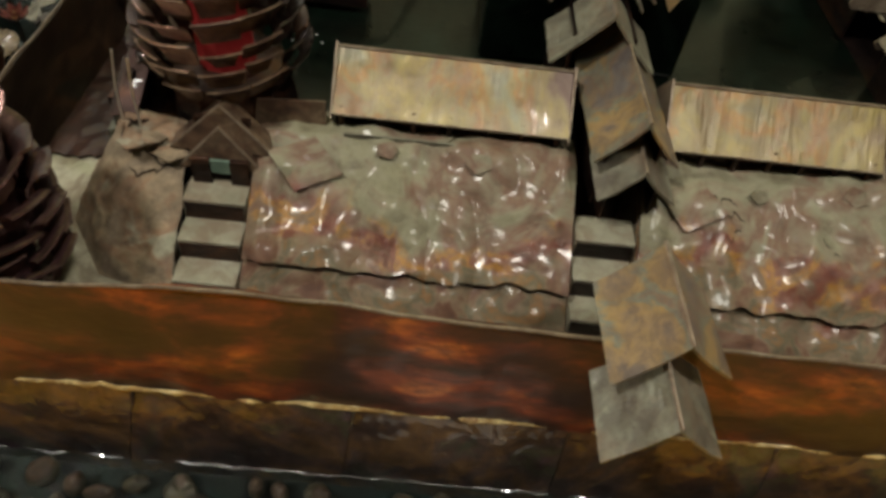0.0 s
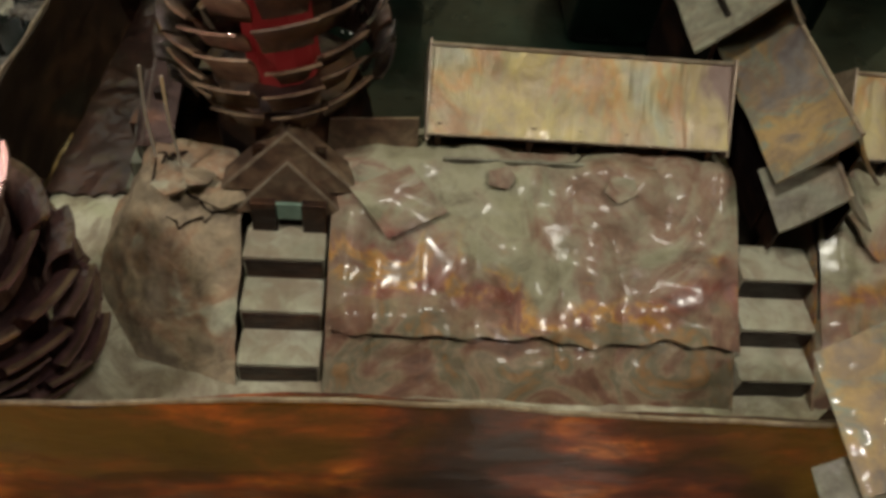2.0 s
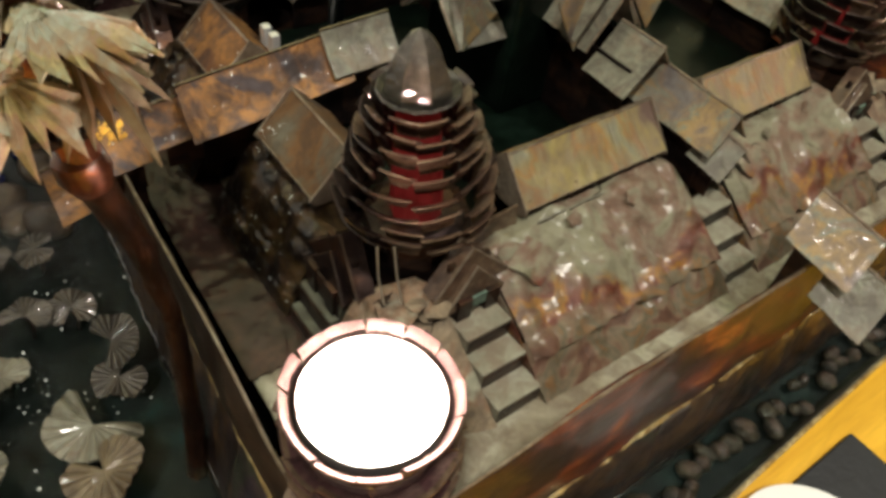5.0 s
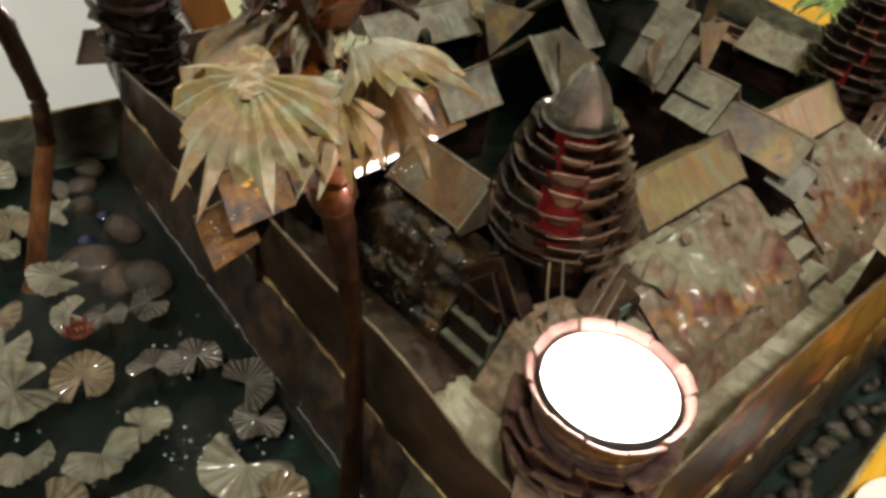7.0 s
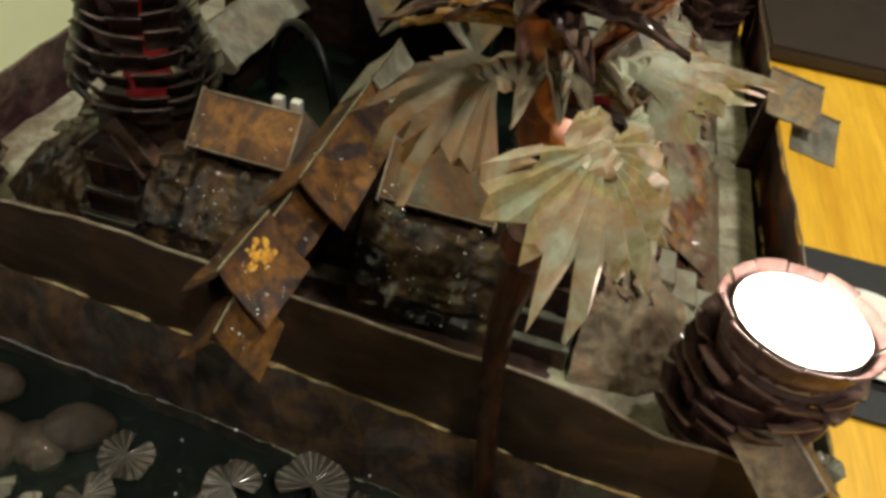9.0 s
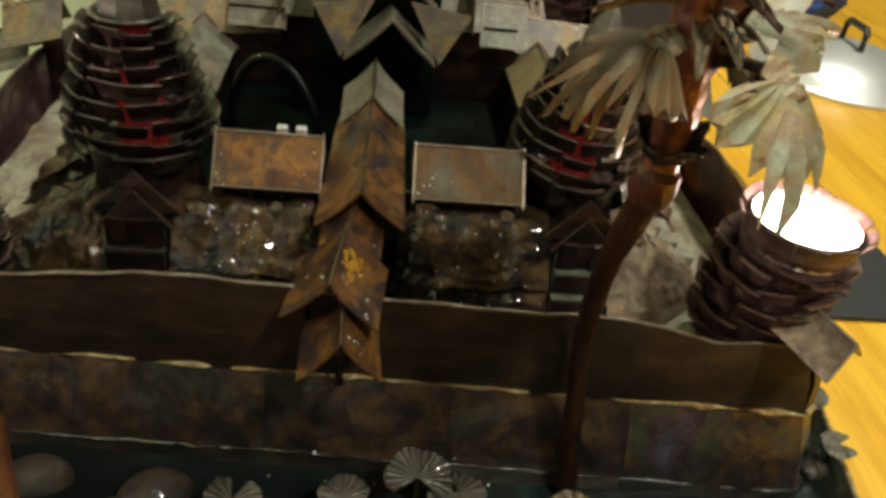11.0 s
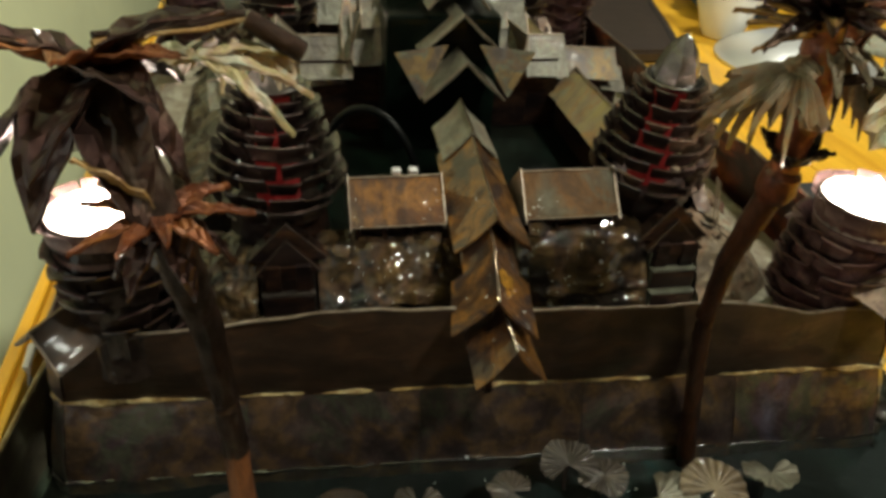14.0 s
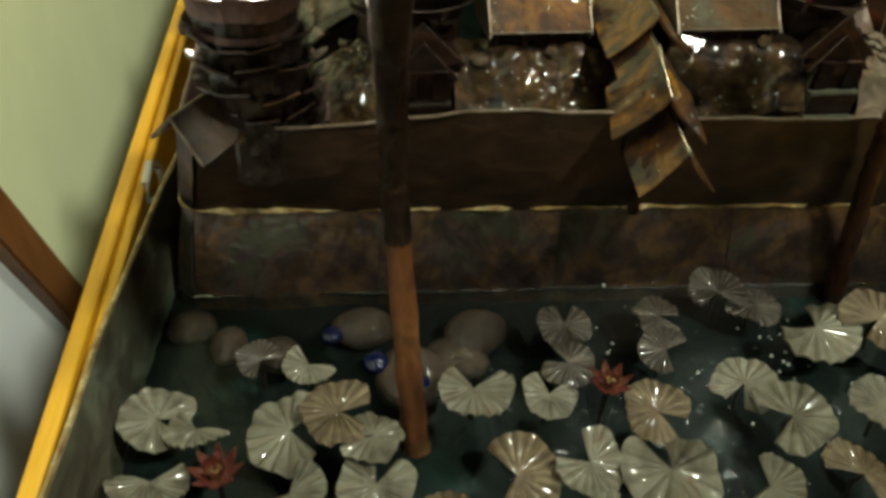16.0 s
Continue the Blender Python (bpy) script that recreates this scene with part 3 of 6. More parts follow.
# Unseen floor, ceiling and far walls: added, kept dim to limit bounced light.
setting("floor", box(-2.2, 2.2, -2.4, 0.41, -0.79, -0.75), CARPET, "dark plain floor of the room", "floor")
setting("ceiling", box(-2.2, 2.2, -2.4, 0.41, 1.65, 1.69), CEIL, "unseen dim grey ceiling closing the room", "ceiling")
setting("wall_north", box(-2.2, 2.2, 0.3500, 0.41, -0.75, 1.65), PLASTER, "cream painted plaster wall behind the fountain", "wall")
setting("wall_south", box(-2.2, 2.2, -2.46, -2.4, -0.75, 1.65), FAR_WALL, "unseen dim beige wall closing the room", "wall")
setting("wall_east", box(2.2, 2.26, -2.4, 0.41, -0.75, 1.65), FAR_WALL, "unseen dim beige wall closing the room", "wall")
setting("wall_west", box(-2.26, -2.2, -2.4, 0.41, -0.75, 1.65), FAR_WALL, "unseen dim beige wall closing the room", "wall")

trim = thing("trim", "yellow varnished pine edging along the table's back", "trim", kind="structure")
part("rail", box(-1.0, 1.0, 0.1975, 0.2018, 0.0, 0.0275, 0.0012), PINE, trim)
part("back_rail", box(-1.0, 1.0, 0.2022, 0.2080, 0.0, 0.0300, 0.0012), PINE, trim)


def leaning_board():
    """A pale board in a brown wooden frame, its frame's bar leaning against the wall."""
    t = thing("framed_board", "pale grey board in a brown wooden frame leaning on the wall", "board")
    lean = -0.41
    edge = lambda z, back: Vector((-0.030 + lean * z + back, 0.3360, z))
    part("panel", poly([edge(-0.75, -0.01), edge(0.75, -0.01), edge(0.75, -1.3), edge(-0.75, -1.3)], 0.006), PANEL, t, "pale grey panel")
    bar = bmesh.new()
    corners = [bar.verts.new(edge(z, b) + Vector((0, y, 0))) for z in (-0.75, 0.75) for b, y in ((-0.036, -0.014), (0.0, -0.014), (0.0, 0.012), (-0.036, 0.012))]
    for k in range(4):
        bar.faces.new((corners[k], corners[(k + 1) % 4], corners[4 + (k + 1) % 4], corners[4 + k]))
    bar.faces.new(corners[:4][::-1])
    bar.faces.new(corners[4:])
    bmesh.ops.bevel(bar, geom=bar.edges[:], offset=0.002, segments=2, affect="EDGES")
    part("frame_bar", bar, PINE_DARK, t, "brown wooden frame bar")


leaning_board()


def table():
    t = thing("table", "yellow varnished pine table under the fountain", "table")
    n = 9
    w = 1.199 / n
    for i in range(n):
        y0 = -1.0 + i * w
        part("plank", box(-0.95, 0.95, y0 + 0.0006, min(y0 + w, 0.197) - 0.0006, -0.028, -0.0005, 0.0012), PINE, t)
    part("apron", box(-0.90, 0.90, -0.96, -0.94, -0.11, -0.029), PINE, t)
    for x in (-0.88, 0.88):
        for y in (-0.92, 0.12):
            part("leg", box(x - 0.03, x + 0.03, y - 0.03, y + 0.03, -0.75, -0.0285, 0.004), PINE, t)


table()


# ---- the tray, its water and bed ----
TX0, TX1 = -0.430, 0.430
SOUTH_EDGE = ((-0.43, -0.150), (-0.30, -0.180), (-0.213, -0.2000), (-0.177, -0.2065), (-0.136, -0.2105), (-0.05, -0.2070), (0.03, -0.2045), (0.25, -0.1985), (0.43, -0.1500))
NORTH_EDGE = ((-0.43, 0.1962), (-0.30, 0.1960), (-0.24, 0.1945), (-0.19, 0.1890), (-0.12, 0.1810), (0.0, 0.1810), (0.25, 0.1860), (0.43, 0.1960))
RIM_SOUTH, RIM_NORTH = 0.0150, 0.040


def edge_y(line, x):
    for (x0, y0), (x1, y1) in zip(line, line[1:]):
        if x <= x1:
            return y0 + (y1 - y0) * (x - x0) / (x1 - x0)
    return line[-1][1]


def tray():
    t = thing("fountain_tray", "dark patinated copper tray with an uneven rim", "tray")
    lean = 0.004

    def rim_point(k, u, v):
        if k in (0, 2):
            x = TX0 + u * (TX1 - TX0)
            q = -1 if k == 0 else 1
            y = edge_y(SOUTH_EDGE if k == 0 else NORTH_EDGE, x) - q * lean * (1 - v)
        else:
            x = (TX0 if k == 3 else TX1) - (-1 if k == 3 else 1) * lean * (1 - v)
            y0, y1 = edge_y(SOUTH_EDGE, x), edge_y(NORTH_EDGE, x)
            y = y0 + (y1 - y0) * u
        wob = 0.0012 * noise.noise(Vector((x * 22, y * 22, v * 2)))
        top = RIM_SOUTH + (RIM_NORTH - RIM_SOUTH) * max(0.0, min(1.0, (y + 0.19) / 0.36))
        z = 0.002 + v * (top - 0.002) + (0.0005 if k == 0 else 0.0020) * noise.noise(Vector((x * 15, y * 15, 3))) * v
        return Vector((x + (wob if k in (1, 3) else 0), y + (wob if k in (0, 2) else 0), z))

    for k in range(4):
        part("side", grid(lambda u, v: rim_point(k, u, v), 80, 6, 0.0012), RIM, t, smooth=True)
        part("rim_bead", tube([rim_point(k, i / 60, 1) for i in range(61)], 0.0010, 6), EDGE, t, "worn bright rim edge")

    def flat(z, inset):
        def fn(u, v):
            x = TX0 + 0.006 + u * (TX1 - TX0 - 0.012)
            y0, y1 = edge_y(SOUTH_EDGE, x) + inset, edge_y(NORTH_EDGE, x) - inset
            return Vector((x, y0 + (y1 - y0) * v, z + (0.002 * noise.noise(Vector((u * 30, v * 20, 0))) if z < 0.006 else 0)))
        return fn

    part("bed", grid(flat(0.003, 0.0036), 90, 50, 0.001), BED, t, "dark greenish bed with teal patches", True)
    return flat


flat_sheet = tray()
pond = part("pond_water", grid(flat_sheet(WATER_Z, 0.0032), 60, 2, 0), WATER)
tagged(pond, "clear shallow rippled water in the copper tray", "water", kind="structure")
pond.visible_shadow = False


# ---- plinth, wall and terrace ----
def outline(hx, hy, skew, cut):
    """Eight corners of a level, south-west first, running east; the west side leans by skew."""
    w = lambda y: -hx + skew * y
    return [(w(-hy) + cut, -hy), (hx - cut, -hy), (hx, -hy + cut), (hx, hy - cut), (hx - cut, hy), (w(hy) + cut, hy), (w(hy - cut), hy - cut), (w(-hy + cut), -hy + cut)]


LOWER = (outline(0.2065, 0.1815, 0.067, 0.006), 0.001)
LEDGE = (outline(0.1962, 0.1755, 0.065, 0.005), LEDGE_Z)
TOP = (outline(0.1990, 0.1700, 0.030, 0.008), 0.0845)
PLATES = (6, 1, 5, 1, 6, 1, 5, 1)


def between(low, high, side, u, v):
    (la, lz), (ha, hz) = low, high
    n = (side + 1) % 8
    p = Vector((*la[side], lz)).lerp(Vector((*la[n], lz)), u)
    q = Vector((*ha[side], hz)).lerp(Vector((*ha[n], hz)), u)
    return p.lerp(q, v)


def top_wave(x, y):
    """How far the wall's top edge rises above or dips below its level."""
    z = 0.0015 * noise.noise(Vector((x * 16, y * 16, 0))) + 0.0012 * noise.noise(Vector((x * 60, y * 60, 4)))
    if x < -0.185:
        z += 0.006 * math.exp(-((y - 0.06) / 0.05) ** 2) - 0.008 * max(0.0, min(1.0, (-0.09 - y) / 0.035))
    elif y < 0:
        z += 0.005 * math.exp(-((x + 0.095) / 0.04) ** 2)
    else:
        z += 0.005 * math.exp(-((x + 0.04) / 0.05) ** 2) - 0.004
    return z


def ring(name, label, low, high, rows, mats, wave, plates):
    """Sloping sides between two outlines, each split into plates."""
    t = thing(name, label, "wall", kind="structure")
    for side in range(8):
        (ax, ay), (bx, by) = low[0][side], low[0][(side + 1) % 8]
        out = Vector((by - ay, -(bx - ax), 0)).normalized()
        count = plates[side]
        length = math.hypot(bx - ax, by - ay)
        for k in range(count):
            def fn(u, v, side=side, k=k, count=count, out=out):
                p = between(low, high, side, (k + u * 0.995 + 0.0025) / count, v)
                p.z += v * wave * top_wave(p.x, p.y)
                w = 0.0016 * noise.noise(Vector((p.x * 38, p.y * 38, p.z * 30))) + 0.0007 * noise.noise(Vector((p.x * 110, p.y * 110, p.z * 90))) + 0.0016 * math.sin(math.pi * v)
                return p + out * w

            part("plate", grid(fn, max(8, int(length / count / 0.0035)), rows, 0.0007), mats[side], t, smooth=True)
    return t


ring("plinth", "mottled brown copper plates of the plinth standing in water", LOWER, LEDGE, 10, [PLINTH] * 8, 0.0, PLATES)
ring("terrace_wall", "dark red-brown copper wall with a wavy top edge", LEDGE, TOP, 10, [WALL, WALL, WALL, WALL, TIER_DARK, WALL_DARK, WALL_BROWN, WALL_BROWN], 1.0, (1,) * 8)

lip = thing("wall_lip", "thin bare copper lip along the terrace wall's top", "lip", kind="structure")
for side in (0, 2, 4, 6):
    pts = []
    for i in range(101):
        p = between(LEDGE, TOP, side, i / 100, 1.0)
        p.z += top_wave(p.x, p.y) + 0.0002
        pts.append(p)
    part("lip_run", tube(pts, 0.0006, 6), LIP, lip, smooth=True)

for side in range(8):
    count = 120 if side % 2 == 0 else 12
    pts = []
    for i in range(count + 1):
        p = between(LOWER, LEDGE, side, i / count, 0.24)
        q = Vector((p.x * 160, p.y * 160, side))
        pts.append(Vector((p.x * 1.006 + 0.0012 * noise.noise(q), p.y * 1.006 + 0.0012 * noise.noise(q + Vector((3, 7, 0))), WATER_Z + 0.0002)))
    part("water_edge", tube(pts, [0.0005 + 0.0010 * abs(noise.noise(Vector((p.x * 120, p.y * 120, 2)))) for p in pts], 8), MENISCUS, pond, "wet shining line of water against the plinth", True)

seam = thing("solder_seam", "pale rough verdigris seam along the plinth's ledge", "seam", kind="structure")
for side in range(8):
    count = 90 if side % 2 == 0 else 12
    pts, rad = [], []
    for i in range(count + 1):
        p = between(LEDGE, TOP, side, i / count, 0.0)
        q = Vector((p.x * 210, p.y * 210, side))
        pts.append(p + Vector((0.0012 * noise.noise(q), 0.0012 * noise.noise(q + Vector((5, 1, 0))), 0.0008 + 0.0009 * noise.noise(q * 1.8))))
        rad.append(0.0006 + 0.0022 * max(0.0, noise.noise(q * 0.35) + 0.25 * noise.noise(q)))
    part("seam_run", tube(pts, rad, 6), EDGE, seam, smooth=True)
for side in (0, 2, 4, 6):
    for k in range(1, PLATES[side]):
        pts = [between(LOWER, LEDGE, side, k / PLATES[side], 0.25 + 0.75 * i / 10) + Vector((0.0009 * noise.noise(Vector((k, i * 0.9, side))), 0.0009 * noise.noise(Vector((k, i * 0.9, side + 4))), 0)) for i in range(11)]
        part("plate_joint", tube(pts, [0.0006 + 0.0005 * abs(noise.noise(Vector((k * 3, i, side)))) for i in range(11)], 5), PLINTH, seam)


def floor_point(u, v):
    x, y = -0.1885 + u * 0.377, -0.1675 + v * 0.335
    pull = min(1.0, 0.350 / max(0.001, abs(x) + abs(y)))
    x, y = x * pull, y * pull
    if x < 0:
        x += 0.04 * y * -x / 0.1955
    return Vector((x, y, FLOOR_Z + 0.0010 * fold((x, y, 0), 35)))


terrace = part("terrace_floor", grid(floor_point, 110, 96, 0), DUSTY, None, "", True)
tagged(terrace, "dusty grey-beige sheet metal floor of the terrace", "terrace", kind="structure")

wet_floor = part("terrace_floor_west", grid(lambda u, v: Vector((-0.1895 + 0.0295 * u + 0.04 * (-0.090 + 0.215 * v), -0.090 + 0.215 * v + 0.006 * noise.noise(Vector((u * 6, v * 9, 1))), FLOOR_Z + 0.0024 + 0.0008 * noise.noise(Vector((u * 5, v * 30, 0))))), 16, 80, 0.0006), FLOOR_WET, None, "", True)
tagged(wet_floor, "wet dark sheet metal floor along the terrace's west side", "terrace", kind="structure")

SIDES = {"south": 0, "west": -90, "north": 180, "east": 90}
BLOCK = {"south": (0.1040, 0.1520), "west": (0.1520, 0.1715), "north": (0.1040, 0.1480), "east": (0.1520, 0.1715)}


def turned(side):
    return pose(0, 0, 0, 0, 0, SIDES[side])


def terrace_block(side, s0, s1, mat, seed, label):
    """A crumpled, sloping sheet block between two flights of steps."""
    top, base = BLOCK[side]
    t = thing("terrace_block", label, "block", turned(side))

    def surface(s, v, lift):
        if v < 0.22:
            d, z = top - 0.012 + 0.012 * (v / 0.22), 0.0885
        else:
            k = (v - 0.22) / 0.78
            d = top + (base - top) * k
            z = 0.0885 + (FLOOR_Z + 0.0005 - 0.0885) * (k ** 1.2)
        q = (s * 0.55, d, z)
        near = noise.voronoi(Vector((s * 78 + seed, (d + z) * 72, seed)))[0][0]
        stud = max(0.0, 1.0 - 2.6 * near * near) * max(0.15, min(1.0, 0.6 + 1.8 * noise.noise(Vector((s * 30, v * 3, seed + 6)))))
        h = 0.0022 * fold(q, 34, seed) + 0.0028 * stud + 0.0008 * fold(q, 85, seed + 2) + 0.0002 * fold(q, 190, seed + 4)
        edge = min(1, min(s - s0, s1 - s) * 160 + 0.25) * min(1, (1 - v) * 9 + 0.1)
        h = h * edge + lift
        return Vector((s, -(d + h * 0.55), z + h * 0.9))

    n = int((s1 - s0) / 0.0011)

    def upper(u, v):
        s = s0 + (s1 - s0) * u
        end = 0.80 + 0.035 * noise.noise(Vector((s * 55, seed, 0))) + 0.02 * noise.noise(Vector((s * 160, seed, 3)))
        return surface(s, end * v, 0.0016 * v ** 3 + 0.0004)

    def lower(u, v):
        return surface(s0 + (s1 - s0) * u, 0.70 + 0.30 * v, -0.0010)

    sheet = part("upper_sheet", grid(upper, n, 36, 0.0006), mat, t, smooth=True)
    part("lower_sheet", grid(lower, n, 20, 0.0006), mat, t, smooth=True)
    if s1 - s0 > 0.08:
        def patch(u, v):
            p = surface(s0 + 0.004 + 0.020 * (u * 0.7 + v * 0.5), 0.24 + 0.16 * v + 0.10 * (1 - u), 0.0026)
            return p

        part("patch", grid(patch, 10, 10, 0.0006), mat, t, "loose patch of sheet", True)
    rnd = random.Random(int(seed * 13))
    for k in range(int((s1 - s0) / 0.030)):
        s = s0 + 0.010 + k * 0.030 + rnd.uniform(-0.002, 0.002)
        c = surface(s, 0.23 + rnd.uniform(-0.04, 0.10), 0.0014)
        a0, r = rnd.uniform(0, 6), rnd.uniform(0.003, 0.0065)
        if s - s0 < r or s1 - s < r:
            continue
        pts = [c + Vector((r * math.cos(a0 + i * 1.25) * rnd.uniform(0.7, 1.2), 0.6 * r * math.sin(a0 + i * 1.25), 0.45 * r * math.sin(a0 + i * 1.25) + rnd.uniform(-0.0004, 0.0008))) for i in range(5)]
        part("flake", poly(pts, 0.0005), mat, t)
    for k in range(int((s1 - s0) / 0.013)):
        s, v, pts = rnd.uniform(s0 + 0.004, s1 - 0.012), rnd.uniform(0.2, 0.75), []
        for i in range(7):
            pts.append(surface(s, v, 0.0005))
            s, v = min(s1 - 0.001, s + rnd.uniform(0.0005, 0.0028)), max(0.05, min(0.78, v + rnd.uniform(-0.05, 0.05)))
        part("crack", tube(pts, [0.0001, 0.0003, 0.0004, 0.0003, 0.0004, 0.0003, 0.0001], 5), TRUNK_DARK, sheet, "dark open crack")
    for s, k in ((s0, 0), (s1, 1)):
        pts = [Vector((s, -(top - 0.012), FLOOR_Z)), Vector((s, -base, FLOOR_Z)), Vector((s, -(top + (base - top) * 0.4), 0.0775)), Vector((s, -top, 0.087)), Vector((s, -(top - 0.012), 0.087))]
        part("end_plate", poly(pts, 0.0006), mat, t)


def steps(side, s0, s1, n, label, mat=STEP):
    top, base = BLOCK[side]
    t = thing("steps", label, "steps", turned(side), "steps up to the galleries")
    d0, d1 = (base - 0.005, top + 0.0125) if side == "south" else (base - 0.003, top + 0.006)
    rise = 0.0225 / n if side == "south" else 0.030 / n
    for k in range(n):
        a = d0 + (d1 - d0) * k / n
        b = d0 + (d1 - d0) * (k + 1) / n
        z = FLOOR_Z + rise * (k + 1)
        part("step", box(s0, s1, -a, -(b - 0.001), z - rise - 0.001, z, 0.0006), mat, t)
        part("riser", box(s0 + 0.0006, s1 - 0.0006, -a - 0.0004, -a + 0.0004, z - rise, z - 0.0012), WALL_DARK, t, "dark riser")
    return t


def corner_block(sx, sy, seed, mat=CORNER):
    """The crumpled corner of the terrace between two flights of steps."""
    t = thing("corner_block", "dusty cracked sheet metal corner of the terrace", "block")
    top = [(-0.1315, -0.1065), (-0.1480, -0.1060), (-0.1535, -0.1030), (-0.1540, -0.0965)]
    base = [(-0.1315, -0.1490), (-0.1560, -0.1420), (-0.1715, -0.1200), (-0.1730, -0.0965)]

    def along(path, u):
        k = min(int(u * 3), 2)
        return Vector(path[k]).lerp(Vector(path[k + 1]), u * 3 - k)

    def fn(u, v):
        a, b = along(top, u), along(base, u)
        if v < 0.2:
            p, z = a.lerp(Vector((-0.135, -0.100)), 1 - v / 0.2), 0.0860
        else:
            k = (v - 0.2) / 0.8
            p, z = a.lerp(b, k), 0.086 + (FLOOR_Z + 0.0005 - 0.086) * k ** 1.1
        h = (0.0017 * fold((p.x, p.y, z), 45, seed) + 0.0008 * fold((p.x, p.y, z), 130, seed)) * min(1, (1 - v) * 8 + 0.1)
        return Vector((sx * (p.x - h * 0.3), sy * (p.y - h * 0.3), z + h))

    face = part("face", grid(fn, 80, 44, 0), mat, t, smooth=True)

    rnd = random.Random(seed * 7)
    for k in range(5):
        u, v, pts = rnd.uniform(0.05, 0.7), rnd.uniform(0.16, 0.5), []
        for i in range(8):
            pts.append(fn(u, v) + Vector((0, 0, 0.0006)))
            u, v = min(0.98, u + rnd.uniform(0.01, 0.05)), max(0.1, min(0.9, v + rnd.uniform(-0.05, 0.05)))
        part("crack", tube(pts, [0.0001, 0.0003, 0.0004, 0.0003, 0.0004, 0.0003, 0.0003, 0.0001], 5), TRUNK_DARK, face, "dark open crack")
    for k in range(3):
        x, y = -0.136 - k * 0.0062, -0.1135 + rnd.uniform(-0.003, 0.003)
        r = rnd.uniform(0.0035, 0.006)
        a0 = rnd.uniform(0, 6)
        pts = [Vector((sx * (x + r * math.cos(a0 + i * 1.3)), sy * (y + r * 0.8 * math.sin(a0 + i * 1.3)), 0.0865 + 0.3 * (y + 0.1135) + rnd.uniform(-0.001, 0.0015))) for i in range(5)]
        part("flake", poly(pts, 0.0006), mat, t)


CR = "crumpled pinkish grey copper sheet block beside the steps"
CW = "wet dark crumpled copper sheet block beside the steps"
terrace_block("south", -0.1105, -0.0085, CRUMPLE, 1.0, CR)
terrace_block("south", 0.0130, 0.1105, CRUMPLE, 7.0, CR)
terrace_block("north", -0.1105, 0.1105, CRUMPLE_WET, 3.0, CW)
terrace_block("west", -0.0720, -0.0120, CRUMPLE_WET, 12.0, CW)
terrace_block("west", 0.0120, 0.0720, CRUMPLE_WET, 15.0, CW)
terrace_block("east", -0.0720, 0.0720, CRUMPLE, 19.0, CR)
ST = "pale grey metal steps between crumpled copper blocks"
steps("south", -0.1310, -0.1115, 3, ST)
steps("south", 0.1115, 0.1310, 3, ST)
steps("south", -0.0075, 0.0120, 3, ST)
steps("west", 0.0735, 0.0950, 3, "wet dark green-grey metal steps between crumpled copper blocks", STEP_MOSSY)
steps("west", -0.0950, -0.0735, 3, "wet dark metal steps between crumpled copper blocks", STEP_WET)
for sx, sy, seed in ((1, 1, 2.0), (1, -1, 5.0), (-1, 1, 8.0), (-1, -1, 11.0)):
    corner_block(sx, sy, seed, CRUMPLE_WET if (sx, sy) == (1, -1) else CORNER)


# ---- roofs, galleries and gates ----
def gable(a, b, half, drop, ribs=0.00030, pitch=0.0, sag=0.0012, seed=0.0, th=0.0007, flare=0.0):
    """A bent sheet roof whose ridge runs from a to b."""
    a, b = Vector(a), Vector(b)
    d = b - a
    lat = Vector((-d.y, d.x, 0)).normalized()
    length = d.length
    nu, nv = max(8, int(length / 0.0011)), 16

    def fn(u, v):
        w = 2 * v - 1
        p = a + d * u
        hw = half + flare * u
        k = abs(w)
        q = u * length
        rib = ribs * (1.6 * noise.noise(Vector((q * 150 + seed, 0, seed))) + 0.9 * noise.noise(Vector((q * 420, k * 0.6, seed + 3)))) * min(1, 5 * k) * max(0.1, min(1.0, 0.45 + 1.6 * noise.noise(Vector((q * 38 + seed, k * 1.2, seed + 8)))))
        dent = 0.0007 * noise.noise(Vector((u * length * 70 + seed, w * 2, seed)))
        z = p.z - drop * k + sag * math.sin(math.pi * k) * -0.5 + rib + dent * min(1, 3 * k)
        return Vector((p.x, p.y, z)) + lat * (hw * w)

    return grid(fn, nu, nv, th)


def end_plate(p, direction, half, drop, lift=0.0018):
    """A thin gable plate that stands a little proud of the roof's end."""
    p, lat = Vector(p), Vector((-direction[1], direction[0], 0)).normalized()
    pts = [p + Vector((0, 0, lift)), p + lat * (half + 0.001) + Vector((0, 0, -drop - 0.001)), p + lat * half * 0.9 + Vector((0, 0, -drop - 0.004)), p - lat * half * 0.9 + Vector((0, 0, -drop - 0.004)), p - lat * (half + 0.001) + Vector((0, 0, -drop - 0.001))]
    return poly(pts, 0.0006)


